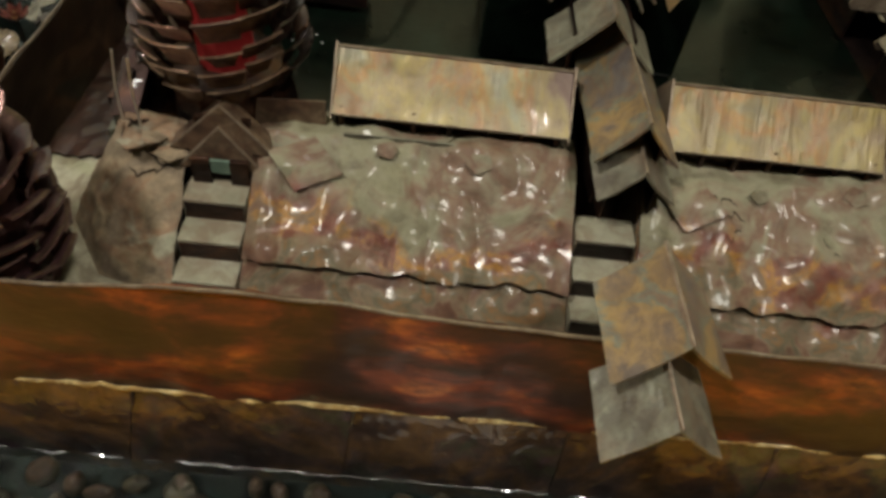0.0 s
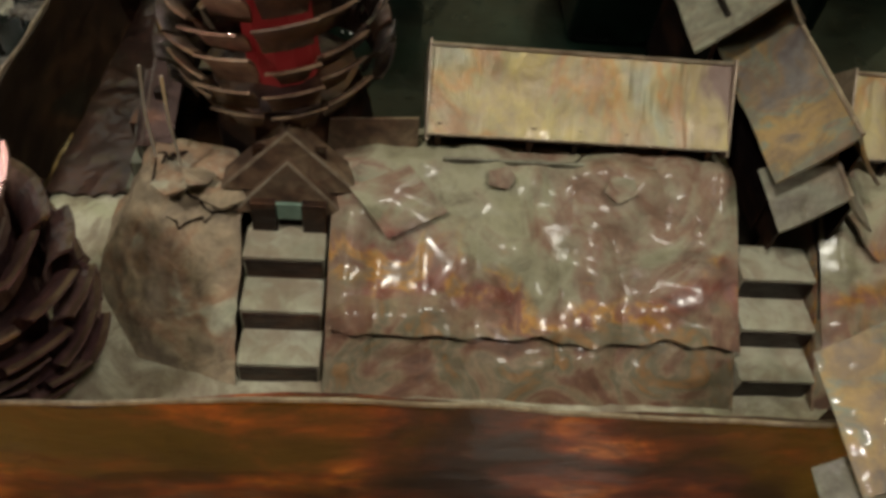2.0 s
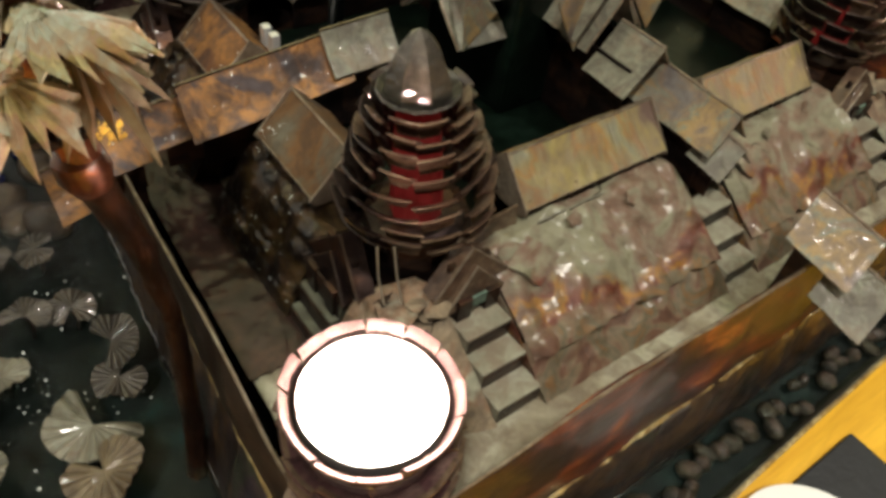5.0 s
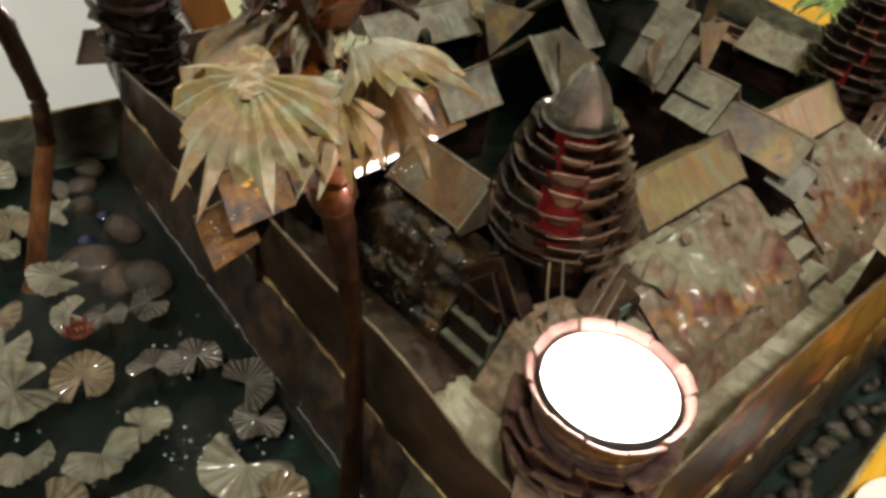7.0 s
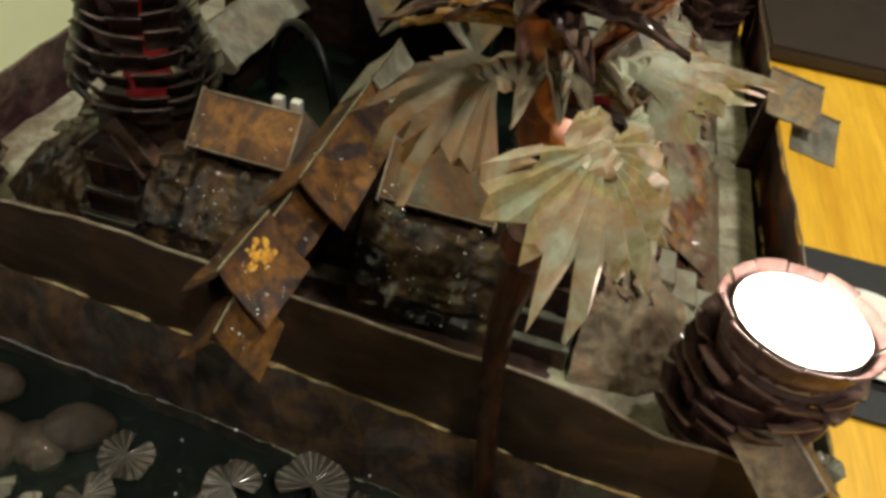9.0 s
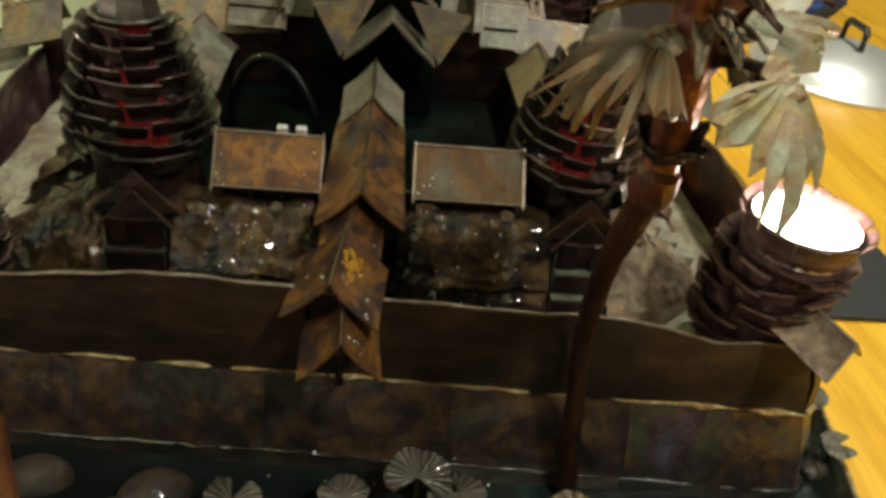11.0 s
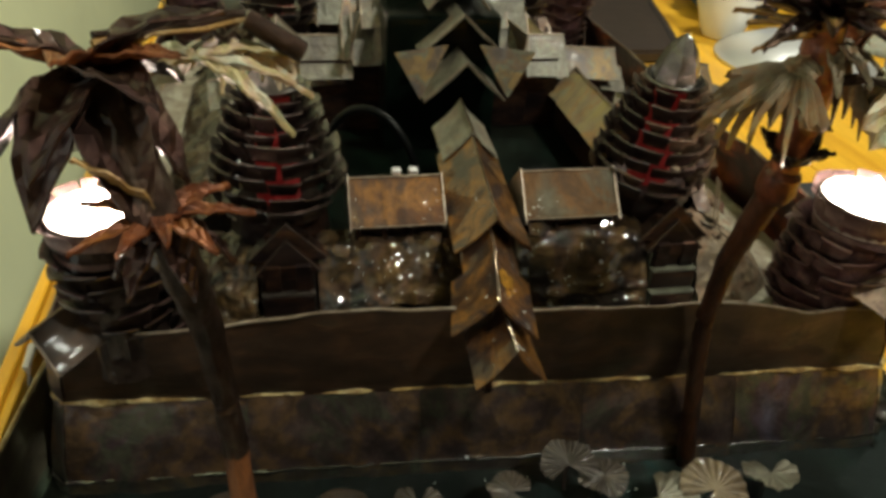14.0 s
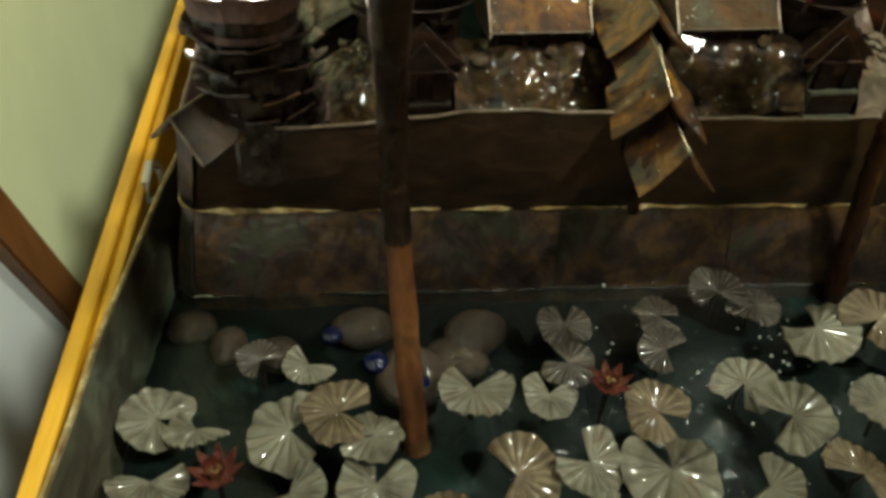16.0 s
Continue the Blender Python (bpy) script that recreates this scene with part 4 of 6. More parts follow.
def gallery(side, s0, s1, ridge, mat, label, seed=0.0, plates=(True, True)):
    t = thing("gallery", label, "gallery", turned(side), "roofed galleries round the courts")
    half, drop = 0.0155, RIDGE_Z - EAVE_Z
    roof = part("roof", gable((s0, -ridge, RIDGE_Z), (s1, -ridge, RIDGE_Z), half, drop, seed=seed), mat, t, "ribbed patinated copper roof", True)
    # The ridge's glint is put into this paler bead's colour.
    part("ridge_bead", tube([(s0, -ridge, RIDGE_Z + 0.0003), (s1, -ridge, RIDGE_Z + 0.0003)], 0.0005, 6), LIP, roof, "pale bead along the ridge", True)
    part("eave_bead", tube([(s0, -ridge - half, EAVE_Z), (s1, -ridge - half, EAVE_Z)], 0.0003, 6), LIP, roof, "bright worn eave", True)
    for s, on in ((s0, plates[0]), (s1, plates[1])):
        if on:
            part("end_plate", end_plate((s, -ridge, RIDGE_Z), (1, 0), half, drop), LIP, t)
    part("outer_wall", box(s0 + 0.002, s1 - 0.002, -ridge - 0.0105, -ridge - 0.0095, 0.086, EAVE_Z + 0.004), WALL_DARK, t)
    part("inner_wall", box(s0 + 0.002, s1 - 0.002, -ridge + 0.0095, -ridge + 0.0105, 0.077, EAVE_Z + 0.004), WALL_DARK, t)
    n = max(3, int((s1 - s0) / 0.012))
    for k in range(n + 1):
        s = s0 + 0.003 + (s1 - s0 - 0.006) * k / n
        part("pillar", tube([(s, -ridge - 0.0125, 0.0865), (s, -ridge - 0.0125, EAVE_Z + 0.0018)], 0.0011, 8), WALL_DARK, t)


GS = "small gallery with a ribbed yellowish copper roof"
GW = "small gallery with a wet orange-brown copper roof"
gallery("south", -0.0885, -0.0125, HY, ROOF, GS, 0.0)
gallery("south", 0.0190, 0.0920, HY, ROOF, GS, 2.0)
gallery("west", -0.0580, -0.0185, HX, GALLERY_WET, GW, 1.0)
gallery("west", 0.0165, 0.0590, HX, ROOF_STREAKED, "small gallery with a weathered grey-brown copper roof", 4.0)
gallery("north", -0.0900, -0.0150, HY, ROOF_PALE, GS, 5.0)
gallery("north", 0.0150, 0.0900, HY, ROOF_PALE, GS, 6.0)
gallery("east", -0.0580, -0.0160, HX, ROOF_PALE, GS, 7.0)
gallery("east", 0.0160, 0.0580, HX, ROOF_PALE, GS, 8.0)


def roof_piece(t, a, b, half, drop, mat, seed, flare=0.0, wall=True, low=0.080, bead=LIP):
    """One roof of a gate with the narrow walls that carry it."""
    roof = part("roof", gable(a, b, half, drop, 0.0002, 0.0, 0.002, seed, 0.0008, flare), mat, t, smooth=True)
    # Bead paler than its roof, to draw the shining ridge line.
    part("ridge_bead", tube([Vector(a) + Vector((0, 0, 0.0003)), Vector(b) + Vector((0, 0, 0.0003))], 0.0006, 6), bead, roof, "pale bead along the ridge", True)
    if wall:
        a, b = Vector(a), Vector(b)
        d = (b - a).normalized()
        lat = Vector((-d.y, d.x, 0)).normalized()
        for q in (-1, 1):
            p0, p1 = a + d * 0.003 + lat * q * half * 0.6, b - d * 0.005 + lat * q * half * 0.6
            e = -drop * 0.6 - 0.002
            pts = [Vector((p0.x, p0.y, low)), Vector((p1.x, p1.y, low)), p1 + Vector((0, 0, e)), p0 + Vector((0, 0, e))]
            part("side_wall", poly(pts, 0.0006), WALL_DARK, t)


west_gate = thing("west_gate", "stepped wet copper gate roofs, orange and brown, over the entrance", "gate")
roof_piece(west_gate, (-0.084, 0.000, 0.1235), (-0.115, 0.0005, 0.1215), 0.0130, 0.014, ROOF_PALE, 1.0, bead=RIDGE_WET)
roof_piece(west_gate, (-0.106, 0.0005, 0.1205), (-0.1735, 0.0033, 0.1115), 0.0140, 0.0155, ROOF_WET, 2.0, 0.002, bead=RIDGE_WET)
roof_piece(west_gate, (-0.160, 0.0045, 0.1075), (-0.1860, 0.0065, 0.1040), 0.0110, 0.012, ROOF_WET, 3.0, bead=RIDGE_WET)
roof_piece(west_gate, (-0.1865, 0.0075, 0.1065), (-0.2120, 0.0115, 0.1010), 0.0150, 0.0160, ROOF_WET, 4.0, 0.001, True, 0.074, bead=RIDGE_WET)
roof_piece(west_gate, (-0.2040, 0.0075, 0.0930), (-0.2245, 0.0070, 0.0885), 0.0125, 0.0160, ROOF_WET, 5.0, 0.001, False, bead=RIDGE_WET)

rnd = random.Random(44)
for k in range(16):
    u, w = rnd.gauss(0.48, 0.10), 0.34 + rnd.gauss(0, 0.13)
    p = Vector((-0.1865, 0.0075, 0.1065)).lerp(Vector((-0.2120, 0.0115, 0.1010)), u) + Vector((-0.155, -0.988, 0)) * 0.0152 * w
    p.z += 0.0006 - 0.0160 * w - 0.0010 * math.sin(math.pi * w)
    r = rnd.uniform(0.0006, 0.0020)
    pts = []
    for i in range(7):
        q, s = r * rnd.uniform(0.4, 1.6) * math.cos(i * 0.9), r * rnd.uniform(0.5, 1.2) * math.sin(i * 0.9)
        pts.append(p + Vector((-0.97 * q - 0.11 * s, 0.155 * q - 0.68 * s, -0.21 * q - 0.72 * s)))
    part("gold_stain", poly(pts, 0.0003), GOLD, west_gate, "ragged golden stain")


def side_gate(name, label, m):
    t = thing(name, label, "gate", m)
    roof_piece(t, (0.0022, -0.0500, 0.1208), (0.0060, -0.1165, 0.1170), 0.0133, 0.0150, ROOF_GATE, 7.0)
    roof_piece(t, (0.0062, -0.106, 0.1075), (0.0075, -0.1235, 0.1045), 0.0122, 0.0115, ROOF_PALE, 8.0)
    roof_piece(t, (0.0055, -0.1570, 0.1110), (0.0100, -0.1845, 0.1045), 0.0155, 0.0155, ROOF_GATE, 9.0, 0.001, False)
    roof_piece(t, (0.0070, -0.1750, 0.0950), (0.0100, -0.1985, 0.0895), 0.0155, 0.0155, ROOF_PALE, 10.0, 0.001, False)
    part("porch_post", box(0.0050, 0.0080, -0.170, -0.160, FLOOR_Z, 0.105), WALL_DARK, t)


side_gate("south_gate", "stepped grey and orange copper gate roofs over the steps", pose(0, 0, 0))
side_gate("north_gate", "stepped grey copper gate roofs on the far side", pose(0, 0, 0, 0, 0, 180))
part("porch_post", box(-0.200, -0.190, 0.006, 0.009, LEDGE_Z, 0.098), WALL_DARK, west_gate)


def small_porch(side, s, d, label, mat=TIER, edge=LIP):
    """Two bent plates over the head of the steps."""
    t = thing("small_porch", label, "porch", turned(side), "small porches over the steps")
    for y, z0, z1, half in ((d + 0.0020, 0.0868, 0.1024, 0.0160), (d + 0.0055, 0.0826, 0.0966, 0.0130)):
        pts = [Vector((s - half, -y, z0)), Vector((s + half, -y, z0 + 0.0005)), Vector((s, -(y - 0.0030), z1))]
        front = part("pediment", poly(pts, 0.0008), mat, t)
        part("pediment_edge", tube([pts[0], pts[2], pts[1]], 0.0005, 6), edge, front, "bright worn edge")
        part("hood", poly([pts[2], pts[2] + Vector((0, 0.007, -0.001)), pts[1] + Vector((0, 0.007, 0)), pts[1]], 0.0006), mat, t)
        part("hood", poly([pts[2], pts[0], pts[0] + Vector((0, 0.007, 0)), pts[2] + Vector((0, 0.007, -0.001))], 0.0006), mat, t)
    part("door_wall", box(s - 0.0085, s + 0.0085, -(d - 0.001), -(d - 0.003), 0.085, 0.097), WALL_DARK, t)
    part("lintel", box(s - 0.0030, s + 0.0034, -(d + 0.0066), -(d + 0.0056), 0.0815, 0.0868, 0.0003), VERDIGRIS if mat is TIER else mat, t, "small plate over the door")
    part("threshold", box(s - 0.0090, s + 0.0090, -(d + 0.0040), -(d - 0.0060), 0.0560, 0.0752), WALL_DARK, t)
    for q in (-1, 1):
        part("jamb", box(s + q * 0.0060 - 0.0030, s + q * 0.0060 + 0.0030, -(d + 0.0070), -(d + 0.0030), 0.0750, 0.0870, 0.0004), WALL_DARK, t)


SP = "small peaked copper porch over the head of the steps"
small_porch("south", -0.1205, 0.1115, SP)
small_porch("south", 0.1205, 0.1115, SP)
SPW = "small peaked porch of wet dark copper over the steps"
small_porch("west", 0.0840, 0.1560, SPW, WALL_DARK, WALL_BROWN)
small_porch("west", -0.0840, 0.1560, SPW, WALL_DARK, WALL_BROWN)

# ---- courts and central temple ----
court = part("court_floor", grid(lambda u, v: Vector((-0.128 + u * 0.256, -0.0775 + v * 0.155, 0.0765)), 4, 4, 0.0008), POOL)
tagged(court, "dark wet greenish floor of the courts", "floor", kind="structure")
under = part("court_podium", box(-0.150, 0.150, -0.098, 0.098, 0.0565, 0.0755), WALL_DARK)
tagged(under, "dark copper podium under the galleries and courts", "podium", kind="structure")


def arm(sign):
    t = thing("covered_way", "weathered grey copper roof of a covered way", "gallery", None, "covered ways to the central temple")
    reach = 0.0 if sign > 0 else 0.009
    roof_piece(t, (-0.003, sign * (0.045 + reach), 0.1285), (-0.003, sign * (0.0735 + reach * 0.6), 0.1285), 0.0175, 0.0185, ROOF_PALE, 20 + sign)
    part("step_roof", gable((-0.004, sign * (0.029 + reach), 0.1415), (-0.004, sign * (0.0450 + reach), 0.1415), 0.0165, 0.024), ROOF_PALE, t, smooth=True)
    part("step_edge", tube([(-0.004, sign * (0.0450 + reach), 0.1417), (-0.0205, sign * (0.0450 + reach), 0.1177)], 0.0005, 6), LIP, t, "bright worn edge")
    for x in (-0.013, 0.007):
        part("arm_wall", box(x - 0.0005, x + 0.0005, sign * 0.030, sign * 0.0735, 0.077, 0.118), WALL_DARK, t)


arm(1)
arm(-1)

temple = thing("central_temple", "stacked weathered copper roofs of the central temple", "temple")
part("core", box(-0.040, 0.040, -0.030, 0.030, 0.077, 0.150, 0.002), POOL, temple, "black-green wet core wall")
for q in (-1, 1):
    part("shoulder_roof", gable((-0.006, q * 0.009, 0.152), (-0.006, 0.0335 if q > 0 else -0.0505, 0.152), 0.0190, 0.0300, 0.0002), ROOF_PALE, temple, smooth=True)
for face in ("west", "south", "north", "east"):
    wide = face in ("west", "east")
    reach, off = (0.067, 0.0065) if wide else (0.050, 0.0)
    m = turned(face)
    for k, (back, z, half) in enumerate(((0.0, 0.1350, 0.0208), (0.013, 0.1545, 0.0215), (0.026, 0.1730, 0.0160)) if wide else ((0.0, 0.1385, 0.0165), (0.010, 0.1560, 0.0165), (0.021, 0.1740, 0.0150))):
        part("tier_roof", gable((off, -(reach - back - 0.026), z), (off, -(reach - back), z), half, 0.0195, 0.00015, seed=k), ROOF_PALE, temple, smooth=True, m=m)
        part("tier_edge", tube([(off - half, -(reach - back), z - 0.0195), (off, -(reach - back), z + 0.0003), (off + half, -(reach - back), z - 0.0195)], 0.0006, 6), LIP, temple, "bright worn edge", m=m)
    for q in (-1, 1):
        part("side_leaf", poly([Vector((off + q * 0.008, -(reach - 0.010), 0.141)), Vector((off + q * 0.0355, -(reach - 0.004), 0.139)), Vector((off + q * 0.0225, -(reach - 0.001), 0.116))], 0.0006), ROOF_GATE, temple, m=m)
for k in range(6):
    part("spire_ring", lathe([(0.024 - k * 0.0032, 0.176 + k * 0.009), (0.026 - k * 0.0034, 0.183 + k * 0.009), (0.020 - k * 0.0030, 0.185 + k * 0.009)], 16), TIER, temple)

for x, y, r, a in ((-0.083, 0.043, 0.027, -15),):
    hose = part("pump_hose", tube([(r * math.cos(math.pi * k / 20), 0, 0.0785 + 1.5 * r * math.sin(math.pi * k / 20)) for k in range(21)], 0.0020, 12), HOSE, None, smooth=True, m=pose(x, y, 0, 0, 0, a + 70))
    tagged(hose, "black rubber hose arching out of the court", "hose")
for y in (0.026, 0.0335):
    clip = part("metal_clip", box(-0.1235, -0.1195, y, y + 0.0042, 0.0775, 0.1075, 0.0008), STEEL)
    tagged(clip, "small shiny metal clip behind the gallery roof", "clip")


# ---- corner towers ----
def plate_mesh(w0, w1, h, bow, mat, name="plate", bend=2.2, lip_mat=LIP):
    """A plate, narrow at the foot, whose upper lip bends outwards."""
    def fn(u, v):
        w = w0 + (w1 - w0) * v
        x = (u - 0.5) * w
        lip = v ** bend
        return Vector((x, -bow * lip + 0.22 * x * x / max(w, 1e-4), h * (v - 0.18 * lip * v)))
    bm = grid(fn, 4, 12, 0.0006)
    top = max(v.co.z for v in bm.verts)
    for f in bm.faces:
        if f.calc_center_median().z > top * 0.975:
            f.material_index = 1
    me = mesh_of(name, bm, mat)
    me.materials.append(lip_mat)
    return me


def corner_tower(mat=TIER, lip_mat=LIP, shade_mat=None):
    t = thing("corner_tower", "tapering copper tower of flaring scales, red light within", "tower", None, "corner towers of the galleries")
    prof = [(0.1010, 0.0248), (0.1074, 0.0250), (0.1136, 0.0238), (0.1198, 0.0221), (0.1258, 0.0201), (0.1316, 0.0180), (0.1370, 0.0162), (0.1422, 0.0146)]
    for k, (z, r) in enumerate(prof):
        n = 12 if k < 3 else 10
        me = plate_mesh(2 * math.pi * (r - 0.0045) / n * 1.0, 2 * math.pi * r / n * 1.04, 0.0096, 0.0050, mat, bend=1.7, lip_mat=lip_mat)
        # Plates turned from the south take the darker copy, shade put into colour.
        wet = plate_mesh(2 * math.pi * (r - 0.0045) / n * 1.0, 2 * math.pi * r / n * 1.04, 0.0096, 0.0050, shade_mat, bend=1.7, lip_mat=TIER) if shade_mat else me
        slim = plate_mesh(2 * math.pi * (r - 0.0045) / n * 0.56, 2 * math.pi * r / n * 0.98, 0.0088, 0.0046, mat, bend=1.7, lip_mat=lip_mat)
        for i in range(n):
            a = 360 * (i + 0.5) / n
            j = random.Random(k * 977 + i * 131 + 7)
            rr = (r - 0.0040) * (1.0 + 0.10 * abs(math.cos(math.radians(2 * a)))) + j.uniform(-0.0006, 0.0008)
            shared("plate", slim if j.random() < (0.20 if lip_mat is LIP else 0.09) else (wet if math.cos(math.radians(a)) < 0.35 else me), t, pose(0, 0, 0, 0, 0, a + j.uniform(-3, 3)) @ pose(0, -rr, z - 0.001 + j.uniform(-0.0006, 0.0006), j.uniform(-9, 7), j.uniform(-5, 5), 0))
    part("red_core", lathe([(0.0090, 0.078), (0.0092, 0.092), (0.0092, 0.106), (0.0084, 0.122), (0.0072, 0.138), (0.0066, 0.1475)], 12), RED_GLOW, t, "dim red light inside")
    part("base_drum", lathe([(0.0215, 0.0760), (0.0205, 0.0900), (0.0185, 0.1000), (0.0150, 0.1010)], 10), WALL_DARK, t)
    part("cap", lathe([(0.0102, 0.1480), (0.0108, 0.1500), (0.0096, 0.1555), (0.0068, 0.1630), (0.0030, 0.1685), (0.0005, 0.1705)], 7), CAP, t, "wet grey faceted pointed cap")
    part("cap_ring", lathe([(0.0100, 0.1480), (0.0132, 0.1510), (0.0126, 0.1516), (0.0095, 0.1495)], 14), CAP, t)
    return t


tower = corner_tower(shade_mat=TIER_WET_SHADED)
tower.matrix_basis = pose(-0.1155, -0.0830, 0, 0, -5, 0)
wet_tower = corner_tower(TIER_WET_SHADED, WALL_BROWN)
wet_tower.matrix_basis = pose(-0.1295, 0.0862, 0, 0, 0, 20)
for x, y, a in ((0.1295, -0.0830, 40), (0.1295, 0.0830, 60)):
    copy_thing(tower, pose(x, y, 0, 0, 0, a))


# ---- candle towers ----
def candle_tower(mat=TIER_DARK, lip_mat=TIER):
    t = thing("candle_tower", "purple-brown copper candle holder of flaring plates with a slit rim", "candle holder", None, "candle towers at the terrace corners")
    prof = [(0.0555, 0.0150, 9, 0.0130), (0.0640, 0.0190, 10, 0.0130), (0.0725, 0.0215, 10, 0.0130), (0.0810, 0.0228, 10, 0.0130), (0.0900, 0.0232, 10, 0.0125), (0.0985, 0.0230, 11, 0.0120)]
    for k, (z, r, n, h) in enumerate(prof):
        me = plate_mesh(2 * math.pi * (r - 0.005) / n * 1.02, 2 * math.pi * (r + 0.001) / n * 0.97, h, 0.0075, mat, bend=2.6, lip_mat=lip_mat)
        for i in range(n):
            j = random.Random(k * 57 + i)
            a = 360 * (i + 0.5 * (k % 2)) / n + j.uniform(-5, 5)
            lean = 0.010 * (z - 0.105) / 0.05
            shared("plate", me, t, pose(lean * -0.8, lean * -0.6, 0) @ pose(0, 0, 0, 0, 0, a) @ pose(0, -(r - 0.0045), z - 0.001 + j.uniform(-0.001, 0.001), j.uniform(-10, 6), j.uniform(-9, 9), 0))
    part("body", lathe([(0.0150, 0.0535), (0.0165, 0.0800), (0.0190, 0.1060), (0.0206, 0.1135), (0.0200, 0.1140)], 24), mat, t)
    n = 13
    me = plate_mesh(2 * math.pi * 0.0203 / n * 0.98, 2 * math.pi * 0.0222 / n * 0.98, 0.0100, 0.0036, CUP, "rim_leaf", lip_mat=CUP)
    for i in range(n):
        j = random.Random(900 + i)
        shared("rim_leaf", me, t, pose(0, 0, 0, 0, 0, 360 * i / n) @ pose(0, -0.0203, 0.1132 + j.uniform(-0.0006, 0.0006), j.uniform(-4, 4), j.uniform(-3, 3), 0))
    part("cup_floor", lathe([(0.0195, 0.1060), (0.0195, 0.1085), (0.0190, 0.1086)], 24), CUP, t)
    return t


def tealight(x, y, z, wide):
    t = thing("tealight", "lit tealight with glowing white wax", "candle", pose(x, y, z) @ Matrix.Diagonal((wide, wide, 1, 1)), "lit tealights")
    part("tin", lathe([(0.0176, 0.1087), (0.0181, 0.1092), (0.0181, 0.1195), (0.0178, 0.1197), (0.0177, 0.1110)], 32, cap=False), TIN, t, "thin metal cup", True)
    wax = part("wax", lathe([(0.0172, 0.1090), (0.0174, 0.1180), (0.0172, 0.1186), (0.0060, 0.1183), (0.0010, 0.1182)], 32), WAX, t, "white glowing wax", True)
    part("wick", tube([(0, 0, 0.118), (0.0003, 0, 0.1215), (0.0012, 0, 0.1235)], 0.0005, 6), BLACK, wax, "short black wick")
    part("flame", lathe([(0.0008, 0.1225), (0.0016, 0.1240), (0.0018, 0.1255), (0.0010, 0.1275), (0.0002, 0.1290)], 12), FLAME, t, "small yellow flame", True)


CANDLES = ((-0.1850, -0.1500, 0.0), (-0.1835, 0.1430, 0.0095), (0.1850, -0.1500, 0.0), (0.1850, 0.1500, 0.0))
holder = candle_tower()
holder.matrix_basis = pose(*CANDLES[0]) @ Matrix.Diagonal((0.94, 0.94, 1, 1))
for k, (x, y, z) in enumerate(CANDLES):
    if k == 1:
        # The north-west holder's shade is put into this darker, wetter plate colour.
        wet_shaded_holder = candle_tower(TIER_WET_SHADED, TIER_DARK)
        wet_shaded_holder.matrix_basis = pose(x, y, z, 0, 0, -90) @ Matrix.Diagonal((0.82, 0.82, 1, 1))
    elif k:
        copy_thing(holder, pose(x, y, z, 0, 0, (90, 180)[k - 2]))
    tealight(x, y, z, 0.88 if k == 1 else 1.03)


def corner_vane(p0, p1, half, drop, label, mat):
    t = thing("corner_vane", label, "roof plate", None, "bent plates at the terrace corners")
    sheet = part("plate", gable(p0, p1, half, drop, 0, 0.0, 0.002, 3.0), mat, t, smooth=True)
    part("ridge_bead", tube([p0, p1], 0.0006, 6), LIP, sheet, "pale bead along the ridge")
    lat = Vector((-(p1[1] - p0[1]), p1[0] - p0[0], 0)).normalized() * half
    end = Vector(p1)
    part("end_bead", tube([end + lat - Vector((0, 0, drop)), end, end - lat - Vector((0, 0, drop))], 0.0005, 6), LIP, sheet, "bright worn edge")


VANE = "bent dark brown copper plate jutting from the terrace corner"
corner_vane((-0.182, 0.150, 0.0980), (-0.200, 0.168, 0.0930), 0.0130, 0.012, VANE, WALL_BROWN)
corner_vane((-0.196, -0.152, 0.0960), (-0.216, -0.166, 0.0900), 0.0125, 0.011, VANE, TIER)


